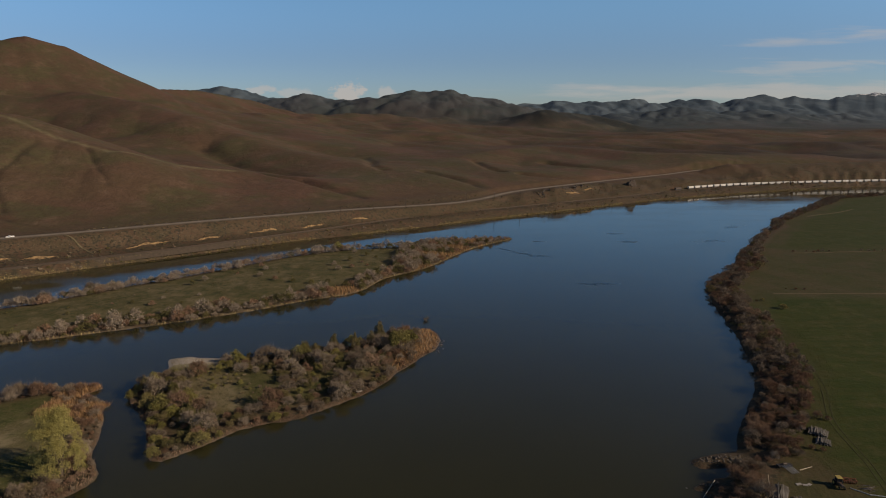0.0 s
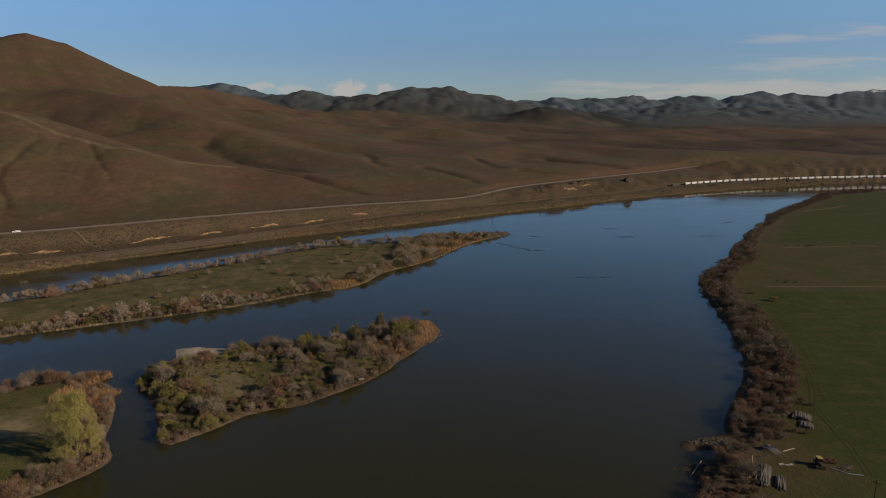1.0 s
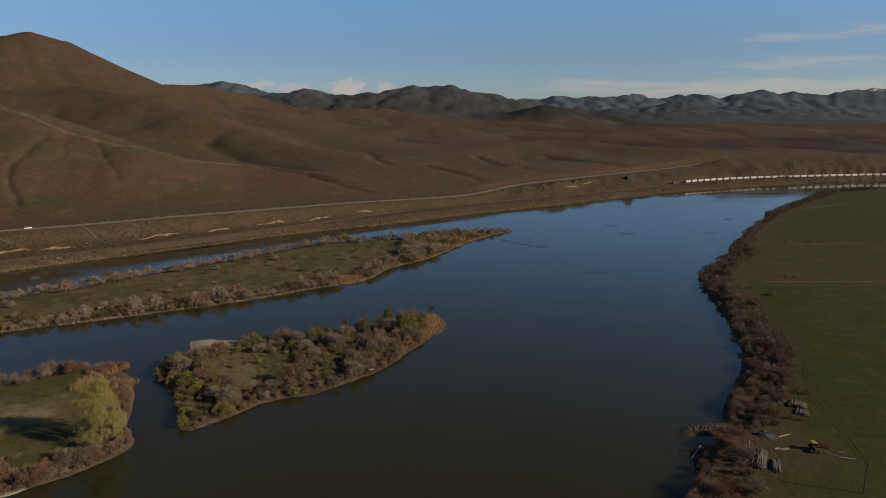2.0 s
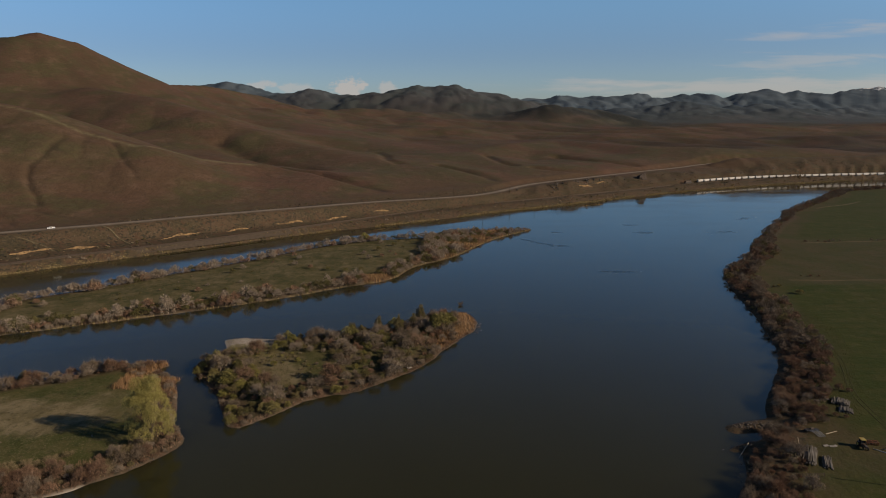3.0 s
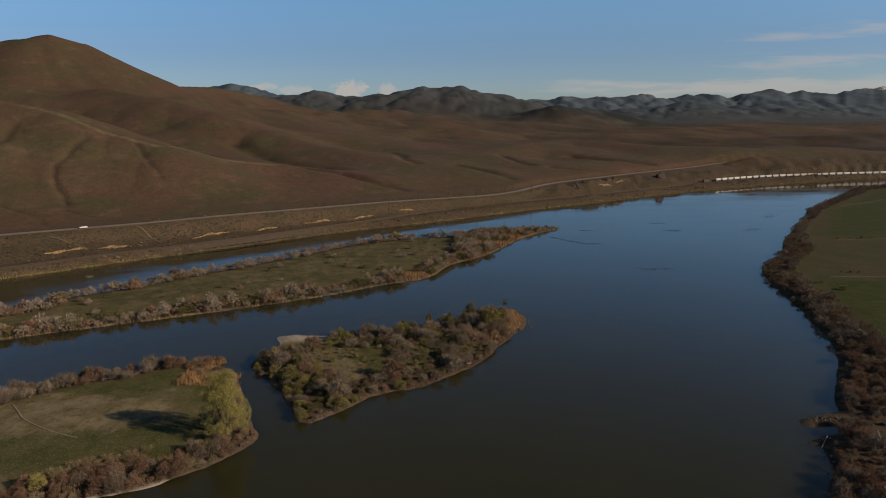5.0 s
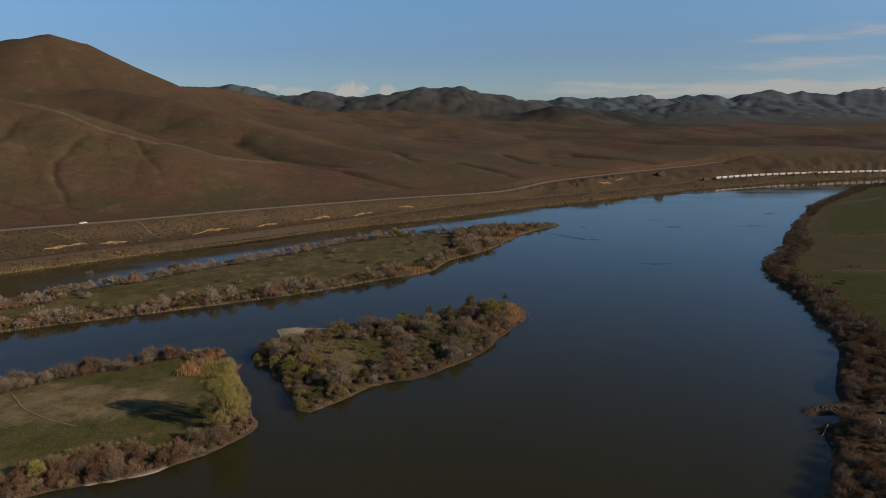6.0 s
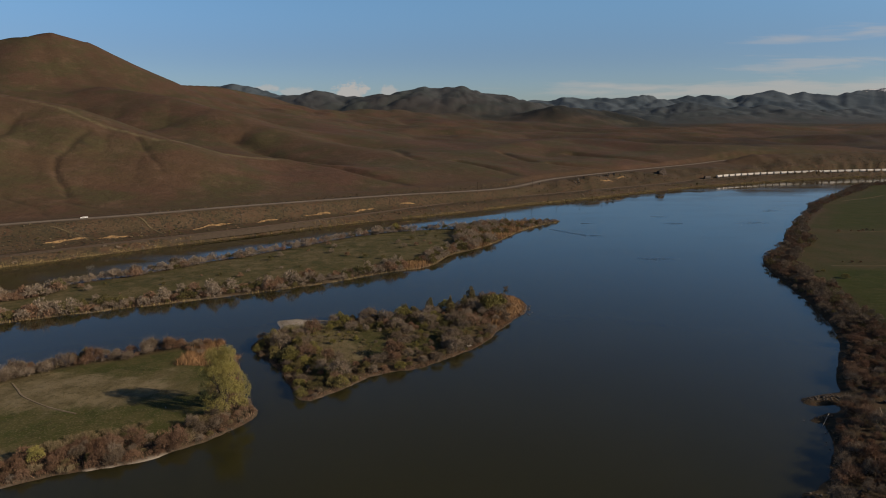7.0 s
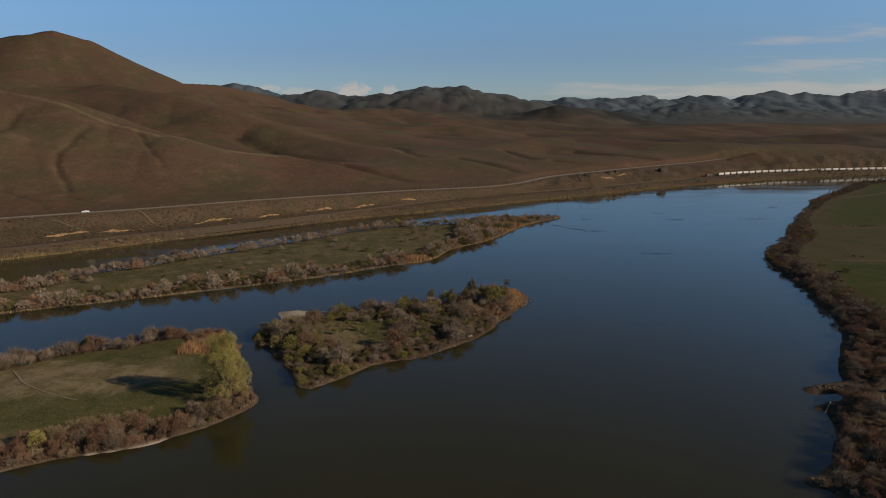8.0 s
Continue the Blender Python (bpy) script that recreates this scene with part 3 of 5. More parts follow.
def build_ground():
    """One sheet of ground from the river bed to the far mountains."""
    ang = np.concatenate([np.arange(-46, 46.01, 0.15), np.arange(48, 62, 2.0), np.arange(66, 296, 6.0), np.arange(298, 313.5, 2.0)])
    rad = np.concatenate([[6, 20, 40, 60], np.geomspace(70, 420, 176), np.geomspace(423, 1250, 160), np.geomspace(1265, 3300, 78), np.geomspace(3320, 5000, 72), [5200, 5600]])
    a, r = np.meshgrid(np.radians(ang), rad)
    x, y = -20 + r * np.sin(a), -15 + r * np.cos(a)
    z, d = height(x.ravel(), y.ravel())
    rows, cols = x.shape
    verts = np.column_stack([x.ravel(), y.ravel(), z])
    idx = np.arange(rows * cols).reshape(rows, cols)
    nxt = np.roll(idx, -1, axis=1)
    faces = np.stack([idx[:-1], nxt[:-1], nxt[1:], idx[1:]], axis=-1).reshape(-1, 4)[:, ::-1]
    mesh = bpy.data.meshes.new("ground")
    mesh.from_pydata(verts, [], faces.tolist() + [idx[0].tolist()])
    mesh.shade_smooth()
    px, py = verts[:, 0], verts[:, 1]

    def blot(cx, cy, rx, ry):
        return np.exp(-((px - cx) / rx) ** 2 - ((py - cy) / ry) ** 2)

    island = np.maximum(np.maximum(d["near"], d["mid"]), d["long"])
    bar = np.exp(-(((px + 121) / 16) ** 4 + ((py - 286) / 8) ** 4)) + 0.2 * np.exp(-(((px + 9) / 9) ** 2 + ((py - 322) / 14) ** 2))
    sand = np.clip((1 - smooth(0.5, 1.6, np.abs(island - 0.7 - 0.8 * ripple(px, py, 22, 18)))) * (0.45 + 0.8 * ripple(px, py, 30, 22)) + 1.3 * bar * (d["mid"] > -2), 0, 1)
    beach = np.exp(-(nearest(px, py, np.array([(-153, 149.3), (-146, 151), (-139, 154.5), (-132, 159.5)]))[0] / 1.1) ** 2)
    bar = np.maximum(bar * (d["mid"] > -1), beach * (d["near"] > -0.6))
    meadow = np.clip(smooth(6, 14, island) * (1 - bar) + smooth(11, 18, d["right"]), 0, 1)
    hill = smooth(60, 110, d["far"])
    # painted haze grows with distance from y 2700 to 4400
    haze = smooth(2700, 4400, py) * hill
    snow = smooth(225, 300, verts[:, 2]) * (py > 4300) * smooth(1300, 2000, px)
    brush_blots = np.zeros(len(px))
    for line, deep, wide in [g for g in GULLIES if g[1] > 4.2 or g[2] < 4.1]:
        brush_blots = np.maximum(brush_blots, np.exp(-((nearest(px, py, np.array(line, float))[0] + 2 * ripple(px, py, 17, 23)) / (0.6 * wide)) ** 2) * smooth(-0.3, 0.4, ripple(px, py, 26, 24)))
    # a darker patch beside the first gully
    brush_blots = np.maximum(brush_blots, 0.8 * blot(-459, 708, 10, 26) * smooth(-0.3, 0.3, ripple(px, py, 13, 37)))
    # broad darker blots over the left hills and the plain
    dark_blots = 0.4 * blot(-1050, 1550, 450, 420) + 0.3 * blot(-760, 760, 300, 260) + 0.95 * blot(640, 1540, 480, 240) + 0.95 * blot(1200, 1750, 520, 300) + 0.8 * blot(420, 2350, 500, 120)
    brush_blots = np.maximum(brush_blots, dark_blots * smooth(-0.8, 0.35, ripple(px, py, 140, 39) + 0.4 * ripple(px, py, 50, 45)))
    crest_line = np.array(RIDGES[1][0], float)[0:8] - np.array([1, 4, 0])
    ridge_grass = np.exp(-((nearest(px, py, crest_line)[0] + 1.5 * ripple(px, py, 40, 27)) / 3.6) ** 2) * smooth(-0.8, 0.1, ripple(px, py, 60, 28))
    dark_mottle = np.maximum.reduce([np.exp(-(nearest(px, py, np.array(RIDGES[i][0], float))[0] / 300) ** 2) for i in (7, 8)]) * smooth(-0.35, 0.05, ripple(px, py, 120, 31) + 0.5 * ripple(px, py, 45, 38))
    straw = blot(-198, 203, 24, 14) + 0.8 * blot(-172, 198, 14, 10) + 0.7 * blot(-235, 185, 22, 14) + 1.3 * blot(-102, 258, 14, 9) + 1.0 * blot(-92, 240, 14, 10)
    rank = blot(-185, 168, 20, 8) + blot(-158, 178, 18, 7) + 0.9 * blot(-138, 187, 10, 7) + blot(-170, 233, 16, 9) + 0.7 * blot(-202, 224, 18, 5) + blot(-76, 244, 10, 12)
    fallow = smooth(380, 390, py + 6 * ripple(px, py, 60, 35)) * (1 - 0.8 * smooth(520, 560, py)) + 1.2 * blot(120, 172, 15, 18) + 0.9 * (1 - smooth(2, 14, d["right"] - 20 + 5 * ripple(px, py, 40, 36))) * (d["right"] > 0)
    for name, values in (("meadow_cover", tuple(np.clip(v, 0, 1) for v in (straw, rank, fallow))), ("cover", (meadow, sand, hill)), ("far_haze_snow", (haze, snow, snow)), ("bank_cover", (np.clip(bar, 0, 1), np.maximum(smooth(6, 14, d["near"]), 0.8 * smooth(6, 12, d["mid"])), smooth(11, 18, d["right"]))), ("hill_tints", (brush_blots * hill, ridge_grass, smooth(2300, 3200, py) * hill)), ("ridge_darks", (dark_mottle * hill, dark_mottle, dark_mottle))):
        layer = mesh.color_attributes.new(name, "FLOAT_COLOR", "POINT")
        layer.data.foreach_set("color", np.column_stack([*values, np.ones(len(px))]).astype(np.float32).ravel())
    mesh.materials.append(GROUND)
    return tagged(new("ground", mesh), "brown grassy hills, green meadows and sandy river banks", "ground", kind="structure")


class Chart:
    """The heights and shore distances on a square net, for quick look-up."""
    X0, Y0, STEP, NX, NY = -520.0, 90.0, 2.5, 530, 420

    def __init__(self):
        gx, gy = np.meshgrid(self.X0 + self.STEP * np.arange(self.NX), self.Y0 + self.STEP * np.arange(self.NY))
        z, d = height(gx.ravel(), gy.ravel())
        self.layers = {"z": z, **d}

    def read(self, x, y):
        fx, fy = np.clip((x - self.X0) / self.STEP, 0, self.NX - 1.001), np.clip((y - self.Y0) / self.STEP, 0, self.NY - 1.001)
        i, j = fx.astype(int), fy.astype(int)
        fx, fy, k = fx - i, fy - j, j * self.NX + i
        out = {name: (v[k] * (1 - fx) + v[k + 1] * fx) * (1 - fy) + (v[k + self.NX] * (1 - fx) + v[k + self.NX + 1] * fx) * fy for name, v in self.layers.items()}
        return out.pop("z"), out

# ---- ground and river ----
ground = build_ground()
sheet = bmesh.new()
bmesh.ops.create_grid(sheet, x_segments=2, y_segments=2, size=5000)
mesh = bpy.data.meshes.new("river")
sheet.to_mesh(mesh)
sheet.free()
mesh.materials.append(WATER)
tagged(new("river", mesh), "calm dark green-grey river that mirrors hills and sky", "river", kind="structure")


# ---- helpers for things ----


def mesh_of(name, verts, faces, mat, smooth_shade=False):
    mesh = bpy.data.meshes.new(name)
    mesh.from_pydata([tuple(v) for v in verts] if not isinstance(verts, np.ndarray) else verts, [], faces)
    if smooth_shade:
        mesh.shade_smooth()
    mesh.materials.append(mat)
    return mesh


def part(name, bm, mat=None, parent=None, label="", m=None):
    """Links a bmesh (or a mesh) as one object under a thing or a part."""
    if isinstance(bm, bmesh.types.BMesh):
        mesh = bpy.data.meshes.new(name)
        bm.to_mesh(mesh)
        bm.free()
        mesh.materials.append(mat)
    else:
        mesh = bm
    ob = new(name, mesh)
    if parent is not None:
        ob.parent = parent
    if m is not None:
        ob.matrix_basis = m
    if label:
        tagged(ob, label)
    return ob


def box(sx, sy, sz, x=0, y=0, z=0, bevel=0.0, taper=1.0):
    """A box that stands on z, with broken edges; taper narrows its top."""
    bm = bmesh.new()
    bmesh.ops.create_cube(bm, size=1)
    for v in bm.verts:
        k = taper if v.co.z > 0 else 1
        v.co = Vector((v.co.x * sx * k + x, v.co.y * sy * k + y, (v.co.z + 0.5) * sz + z))
    if bevel:
        bmesh.ops.bevel(bm, geom=bm.edges[:], offset=bevel, segments=1, affect="EDGES")
    return bm


def rod(a, b, ra, rb=None, sides=8):
    """A tapered round bar from a to b."""
    a, b = Vector(a), Vector(b)
    bm = bmesh.new()
    bmesh.ops.create_cone(bm, cap_ends=True, segments=sides, radius1=ra, radius2=ra if rb is None else rb, depth=(b - a).length)
    turn = (b - a).to_track_quat("Z", "Y").to_matrix().to_4x4()
    bmesh.ops.transform(bm, matrix=Matrix.Translation((a + b) / 2) @ turn, verts=bm.verts)
    return bm


def joined(*pieces):
    bm = bmesh.new()
    for piece in pieces:
        mesh = bpy.data.meshes.new("piece")
        piece.to_mesh(mesh)
        piece.free()
        bm.from_mesh(mesh)
        bpy.data.meshes.remove(mesh)
    return bm


def empty(name, m, label, category, group=""):
    ob = tagged(new(name), label, category, group)
    ob.empty_display_size = 0.3
    ob.matrix_basis = m
    return ob


CHART = Chart()


def ground_z(x, y):
    return float(CHART.read(np.array([float(x)]), np.array([float(y)]))[0][0])


def along_line(line, start, distance):
    """The place, and the heading in degrees, that far along a line from the point nearest to start."""
    _, k = nearest(np.array([start[0]]), np.array([start[1]]), line)
    i, left = int(k[0]), distance
    here = line[i] + (line[i + 1] - line[i]) * (k[0] - i)
    while i < len(line) - 2 and left > np.linalg.norm(line[i + 1] - here):
        left -= np.linalg.norm(line[i + 1] - here)
        here = line[i + 1]
        i += 1
    d = (line[i + 1] - line[i]) / np.linalg.norm(line[i + 1] - line[i])
    spot = here + d * left
    return spot, math.degrees(math.atan2(d[1], d[0]))


def strip(line, offsets):
    """A long ribbon along a line: offsets are (metres to the left, height over the line)."""
    d = np.gradient(line[:, :2], axis=0)
    d /= np.linalg.norm(d, axis=1)[:, None]
    side = np.column_stack([-d[:, 1], d[:, 0]])
    verts = []
    for p, q in zip(line, side):
        for off, up in offsets:
            verts.append((p[0] + q[0] * off, p[1] + q[1] * off, p[2] + up))
    w = len(offsets)
    faces = [(i * w + j, i * w + j + 1, (i + 1) * w + j + 1, (i + 1) * w + j) for i in range(len(line) - 1) for j in range(w - 1)]
    return verts, [f[::-1] for f in faces]


# ---- road, railway and train ----
fine_road = curve(ROAD, 6)
part("highway", mesh_of("highway", *strip(fine_road, [(-3.7, 0.02), (-3.6, 0.10), (3.6, 0.10), (3.7, 0.02)]), ASPHALT))
tagged(bpy.data.objects["highway"], "pale worn asphalt highway along the foot of the hills", "road", kind="structure")
for side in (-1, 1):
    shoulder = part("road_shoulder", mesh_of("road_shoulder", *strip(fine_road, sorted([(side * 3.7, 0.06), (side * 6.0, 0.0), (side * 7.5, -0.5)])), GRAVEL))
    tagged(shoulder, "gravel shoulder of the highway", "road shoulder", kind="structure")
fine_rail = curve(RAIL, 6)
bed = part("railway_embankment", mesh_of("railway_embankment", *strip(fine_rail, [(-6.5, -3.8), (-3.0, -0.4), (-1.8, 0.45), (1.8, 0.45), (3.0, -0.4), (4.5, -1.6)]), BALLAST))
tagged(bed, "brown ballast bed of the single railway track", "railway", kind="structure")
for off in (-0.72, 0.72):
    part("rail", mesh_of("rail", *strip(fine_rail, [(off - 0.05, 0.45), (off - 0.05, 0.62), (off + 0.05, 0.62), (off + 0.05, 0.45)]), RAIL_STEEL), parent=bed)
RAIL_TOP = 6.62


def hopper_car():
    """A covered hopper on two bogies; x runs along it."""
    car = empty("hopper_car", Matrix(), "dusty white covered hopper car on the riverside railway", "railway car", "cars of the freight train")
    hull = box(12.3, 3.0, 2.5, z=1.55)
    for v in hull.verts:
        if v.co.z < 2:
            v.co.x, v.co.y = v.co.x * 0.80, v.co.y * 0.9
    bmesh.ops.bevel(hull, geom=hull.edges[:], offset=0.12, segments=1, affect="EDGES")
    part("body", joined(hull, box(11.6, 2.2, 0.5, z=4.05, bevel=0.15, taper=0.93)), CAR_WHITE, car)
    part("underframe", box(13.0, 0.7, 0.3, z=1.1), CAR_DARK, car)
    part("running_board", box(11.0, 0.8, 0.08, z=4.55), CAR_DARK, car)
    for x in (-3.6, 0, 3.6):
        bay = box(2.6, 2.4, 1.1, x=x, z=0.65)
        for v in bay.verts:
            if v.co.z < 1:
                v.co.x, v.co.y = x + (v.co.x - x) * 0.35, v.co.y * 0.4
        part("discharge_bay", bay, CAR_WHITE, car)
    for x in (-4.7, 4.7):
        bogie = part("bogie", joined(box(2.4, 0.25, 0.35, x=x, y=-1.0, z=0.35), box(2.4, 0.25, 0.35, x=x, y=1.0, z=0.35), box(0.4, 2.1, 0.4, x=x, z=0.4)), CAR_DARK, car)
        for dx in (-0.85, 0.85):
            part("wheelset", joined(rod((x + dx, -0.8, 0.42), (x + dx, -0.66, 0.42), 0.42, sides=12), rod((x + dx, 0.66, 0.42), (x + dx, 0.8, 0.42), 0.42, sides=12),
                                    rod((x + dx, -0.7, 0.42), (x + dx, 0.7, 0.42), 0.08)), CAR_DARK, bogie)
    for x in (-6.85, 6.85):
        part("coupler", box(0.5, 0.3, 0.3, x=x, z=0.8), CAR_DARK, car)
    return car


TRAIN_TAIL = (371, 967)
first = hopper_car()
for i in range(30):
    spot, heading = along_line(fine_rail, TRAIN_TAIL, 8 + 14.3 * i)
    m = pose(spot[0], spot[1], RAIL_TOP, 0, 0, heading)
    if i == 0:
        first.matrix_basis = m
    else:
        copy_thing(first, m)
spot, heading = along_line(fine_rail, (354, 956), 0)
pusher = empty("locomotive", pose(spot[0], spot[1], RAIL_TOP, 0, 0, heading), "dark diesel locomotive at the rear of the freight train", "locomotive")
part("hood", box(12.0, 2.0, 2.5, x=0.8, z=1.5, bevel=0.15), LOCO, pusher)
cab = part("cab", box(2.6, 3.0, 2.9, x=-5.6, z=1.4, bevel=0.15), LOCO, pusher)
part("windscreen", box(0.06, 2.4, 0.7, x=-6.92, z=3.2), GLASS_DARK, cab)
part("frame", box(15.5, 3.0, 0.45, z=1.0), CAR_DARK, pusher)
part("fuel_tank", box(4.0, 2.6, 0.7, z=0.35, bevel=0.15), CAR_DARK, pusher)
for x in (-4.8, 4.8):
    bogie = part("bogie", box(3.8, 2.4, 0.5, x=x, z=0.5), CAR_DARK, pusher)
    for dx in (-1.3, 0, 1.3):
        part("wheelset", joined(rod((x + dx, -0.8, 0.5), (x + dx, -0.66, 0.5), 0.5, sides=12), rod((x + dx, 0.66, 0.5), (x + dx, 0.8, 0.5), 0.5, sides=12)), CAR_DARK, bogie)


def pickup():
    truck = empty("pickup_truck", Matrix(), "white pickup truck parked on the highway", "pickup truck")
    part("body", joined(box(5.9, 2.0, 0.62, z=0.5, bevel=0.12), box(1.5, 1.9, 0.3, x=-2.1, z=1.1, bevel=0.1), box(2.1, 0.14, 0.42, x=1.8, y=-0.9, z=1.1), box(2.1, 0.14, 0.42, x=1.8, y=0.9, z=1.1), box(0.12, 1.9, 0.42, x=2.85, z=1.1)), WHITE, truck)
    cab = part("cab", box(2.2, 1.85, 0.75, x=-0.25, z=1.1, bevel=0.1, taper=0.86), WHITE, truck)
    part("windscreen", box(0.05, 1.4, 0.42, x=-1.32, z=1.25), GLASS_DARK, cab)
    for y in (-0.93, 0.93):
        part("side_window", box(1.5, 0.05, 0.36, x=-0.25, y=y * 0.98, z=1.3), GLASS_DARK, cab)
    for x in (-2.0, 1.8):
        for y in (-0.9, 0.9):
            wheel = part("wheel", rod((x, y - 0.13, 0.4), (x, y + 0.13, 0.4), 0.4, sides=14), RUBBER, truck)
            part("rim", rod((x, y - 0.15, 0.4), (x, y + 0.15, 0.4), 0.22, sides=10), PIPE, wheel)
    return truck


spot, heading = along_line(fine_road, (-349, 499), 0)
pickup().matrix_basis = pose(spot[0], spot[1], spot[2] + 0.1, 0, 0, heading) @ pose(0, -2.2, 0)


def utility_pole():
    pole = empty("utility_pole", Matrix(), "tall brown wooden utility pole with a crossarm", "utility pole", "poles along the far bank")
    part("post", rod((0, 0, -0.6), (0, 0, 10.5), 0.19, 0.13), POLE_WOOD, pole)
    arm = part("crossarm", box(0.14, 2.6, 0.14, z=9.6), POLE_WOOD, pole)
    for y in (-1.15, -0.4, 0.4, 1.15):
        part("insulator", rod((0, y, 9.74), (0, y, 9.98), 0.06, 0.04, 6), PIPE, arm)
    return pole


first = utility_pole()
for i in range(22):
    spot, heading = along_line(fine_rail, (-420, 375), 42.0 * i)
    x, y = spot[0] - 16 * math.sin(radians(heading)), spot[1] + 16 * math.cos(radians(heading))
    m = pose(x, y, ground_z(x, y), 0, 0, heading)
    if i == 0:
        first.matrix_basis = m
    else:
        copy_thing(first, m)

# rock beside the track; its dark colour stands for a spur's shaded end face
rock = bmesh.new()
bmesh.ops.create_icosphere(rock, subdivisions=4, radius=1)
for v in rock.verts:
    k = 1 + 0.35 * noise.fractal(v.co * 1.6, 0.7, 2.0, 4)
    v.co = Vector((v.co.x * 10 * k, v.co.y * 4.5 * k, max(-1.0, v.co.z * 9 * k)))
outcrop = part("rock_outcrop", rock, SHADED_ROCK, m=pose(278, 940, ground_z(278, 940) - 1, 0, 0, 38))
tagged(outcrop, "dark weathered basalt outcrop beside the railway cutting", "rock")


def cut_bank(cx, cy, run, seed):
    """A raw earth scarp across the slope: a jagged steep face with a crumbling foot."""
    rng = np.random.RandomState(seed)
    steps = int(run * 2.8)
    k = np.linspace(-1.3 * run, 1.3 * run, steps)
    drift = 3.0 * ripple(k, k * 0, 17, seed) + 0.8 * ripple(k, k * 0, 5, seed + 2)
    tall = np.clip((1 - (k / (1.35 * run)) ** 2) * (1.3 + 1.6 * ripple(k, k * 0, 9, seed + 1)) + rng.uniform(-0.25, 0.25, steps), 0.05, 2.6)
    x, y = cx + 0.77 * k - 0.64 * drift, cy + 0.64 * k + 0.77 * drift
    verts = []
    for px, py, h in zip(x, y, tall):
        foot = ground_z(px, py)
        verts += [(px + 0.64 * (0.6 + 0.5 * h), py - 0.77 * (0.6 + 0.5 * h), foot - 0.5), (px + 0.2, py - 0.25, foot + 0.35 * h), (px, py, foot + h), (px - 0.64 * 1.2, py + 0.77 * 1.2, foot + h + 0.15), (px - 0.64 * 5, py + 0.77 * 5, foot + 0.3)]
    faces = [(5 * i + j, 5 * i + 5 + j, 5 * i + 6 + j, 5 * i + 1 + j) for i in range(steps - 1) for j in range(4)]
    mesh = mesh_of("earth_scarp", verts, faces, OCHRE)
    mesh.materials.append(BALLAST)
    for poly in mesh.polygons:
        poly.material_index = 1 if poly.index % 4 >= 2 else 0
    tagged(part("earth_scarp", mesh), "raw ochre earth scarp cut into the far bank", "earth bank", "scarps of the far bank")


for i, (cx, cy, run) in enumerate(SCARPS):
    cut_bank(cx, cy, run, 40 + i)


# ---- plants ----


def tubes(rng, ends, thick):
    """Tapered four-sided stems from near the origin out to the ends."""
    verts, faces = [], []
    for end in ends:
        mid = np.array(end) * np.array([0.35, 0.35, 0.55])
        chain = [np.array([rng.uniform(-0.15, 0.15), rng.uniform(-0.15, 0.15), -0.15]), mid, np.array(end)]
        base = len(verts)
        for p, r in zip(chain, (thick, thick * 0.6, thick * 0.15)):
            for a in range(4):
                verts.append((p[0] + r * math.cos(a * 1.571), p[1] + r * math.sin(a * 1.571), p[2]))
        for lvl in range(2):
            for a in range(4):
                b = base + lvl * 4
                faces.append((b + a, b + (a + 1) % 4, b + 4 + (a + 1) % 4, b + 4 + a))
    return np.array(verts), faces


def crown(rng, lobes, count, length, width, up):
    """Small blades set on and in a number of lobes (centre, radii), pointing outward and up."""
    pick = rng.choice(len(lobes), count, p=np.array([l[1][0] * l[1][2] for l in lobes]) / sum(l[1][0] * l[1][2] for l in lobes))
    centre = np.array([l[0] for l in lobes])[pick]
    radii = np.array([l[1] for l in lobes])[pick]
    d = rng.normal(size=(count, 3))
    d[:, 2] = np.abs(d[:, 2]) * 1.1 - 0.35
    d /= np.linalg.norm(d, axis=1)[:, None]
    p = centre + d * radii * rng.uniform(0.35, 1.06, (count, 1)) ** 0.6
    p[:, 2] = np.maximum(p[:, 2], 0.05)
    way = 0.8 * d + np.array([0, 0, 0.7 * up]) + rng.normal(0, 0.75, (count, 3))
    way /= np.linalg.norm(way, axis=1)[:, None]
    side = np.cross(way, rng.normal(size=(count, 3)))
    side /= np.linalg.norm(side, axis=1)[:, None] + 1e-6
    ln, wd = length * rng.uniform(0.6, 1.3, (count, 1)), width * rng.uniform(0.6, 1.3, (count, 1))
    whip = (rng.uniform(size=(count, 1)) < 0.14) & (up > 0.5) & (count > 600)
    ln, wd = np.where(whip, ln * 2.3, ln), np.where(whip, wd * 0.55, wd)
    way = np.where(whip, 0.5 * way + 0.5 * d + np.array([0, 0, 0.5]), way)
    verts = np.stack([p - side * wd / 2, p + side * wd / 2, p + way * ln], axis=1).reshape(-1, 3)
    return verts, np.arange(count * 3).reshape(-1, 3).tolist()


def shrub_shape(seed, wide, tall, count, length, width, up, stems=7):
    """A domed bush of many small rounded clumps, uneven in outline, on a fan of stems."""
    rng = np.random.RandomState(seed)
    lobes = []
    for i in range(rng.randint(11, 16)):
        a, r = rng.uniform(0, 6.283), wide * 0.5 * math.sqrt(rng.uniform(0.0, 0.62))
        h = tall * (0.80 - 0.62 * (r / (wide * 0.5)) ** 2) * rng.uniform(0.62, 1.0)
        q = wide * rng.uniform(0.10, 0.19)
        lobes.append(((r * math.cos(a), r * math.sin(a), h), (q, q * rng.uniform(0.8, 1.2), tall * rng.uniform(0.11, 0.20))))
    lobes.append(((0, 0, tall * 0.24), (wide * 0.44, wide * 0.44, tall * 0.26)))
    return tubes(rng, [l[0] for l in lobes[:-1]][:stems], 0.05 + 0.012 * tall), crown(rng, lobes, count, length, width, up)


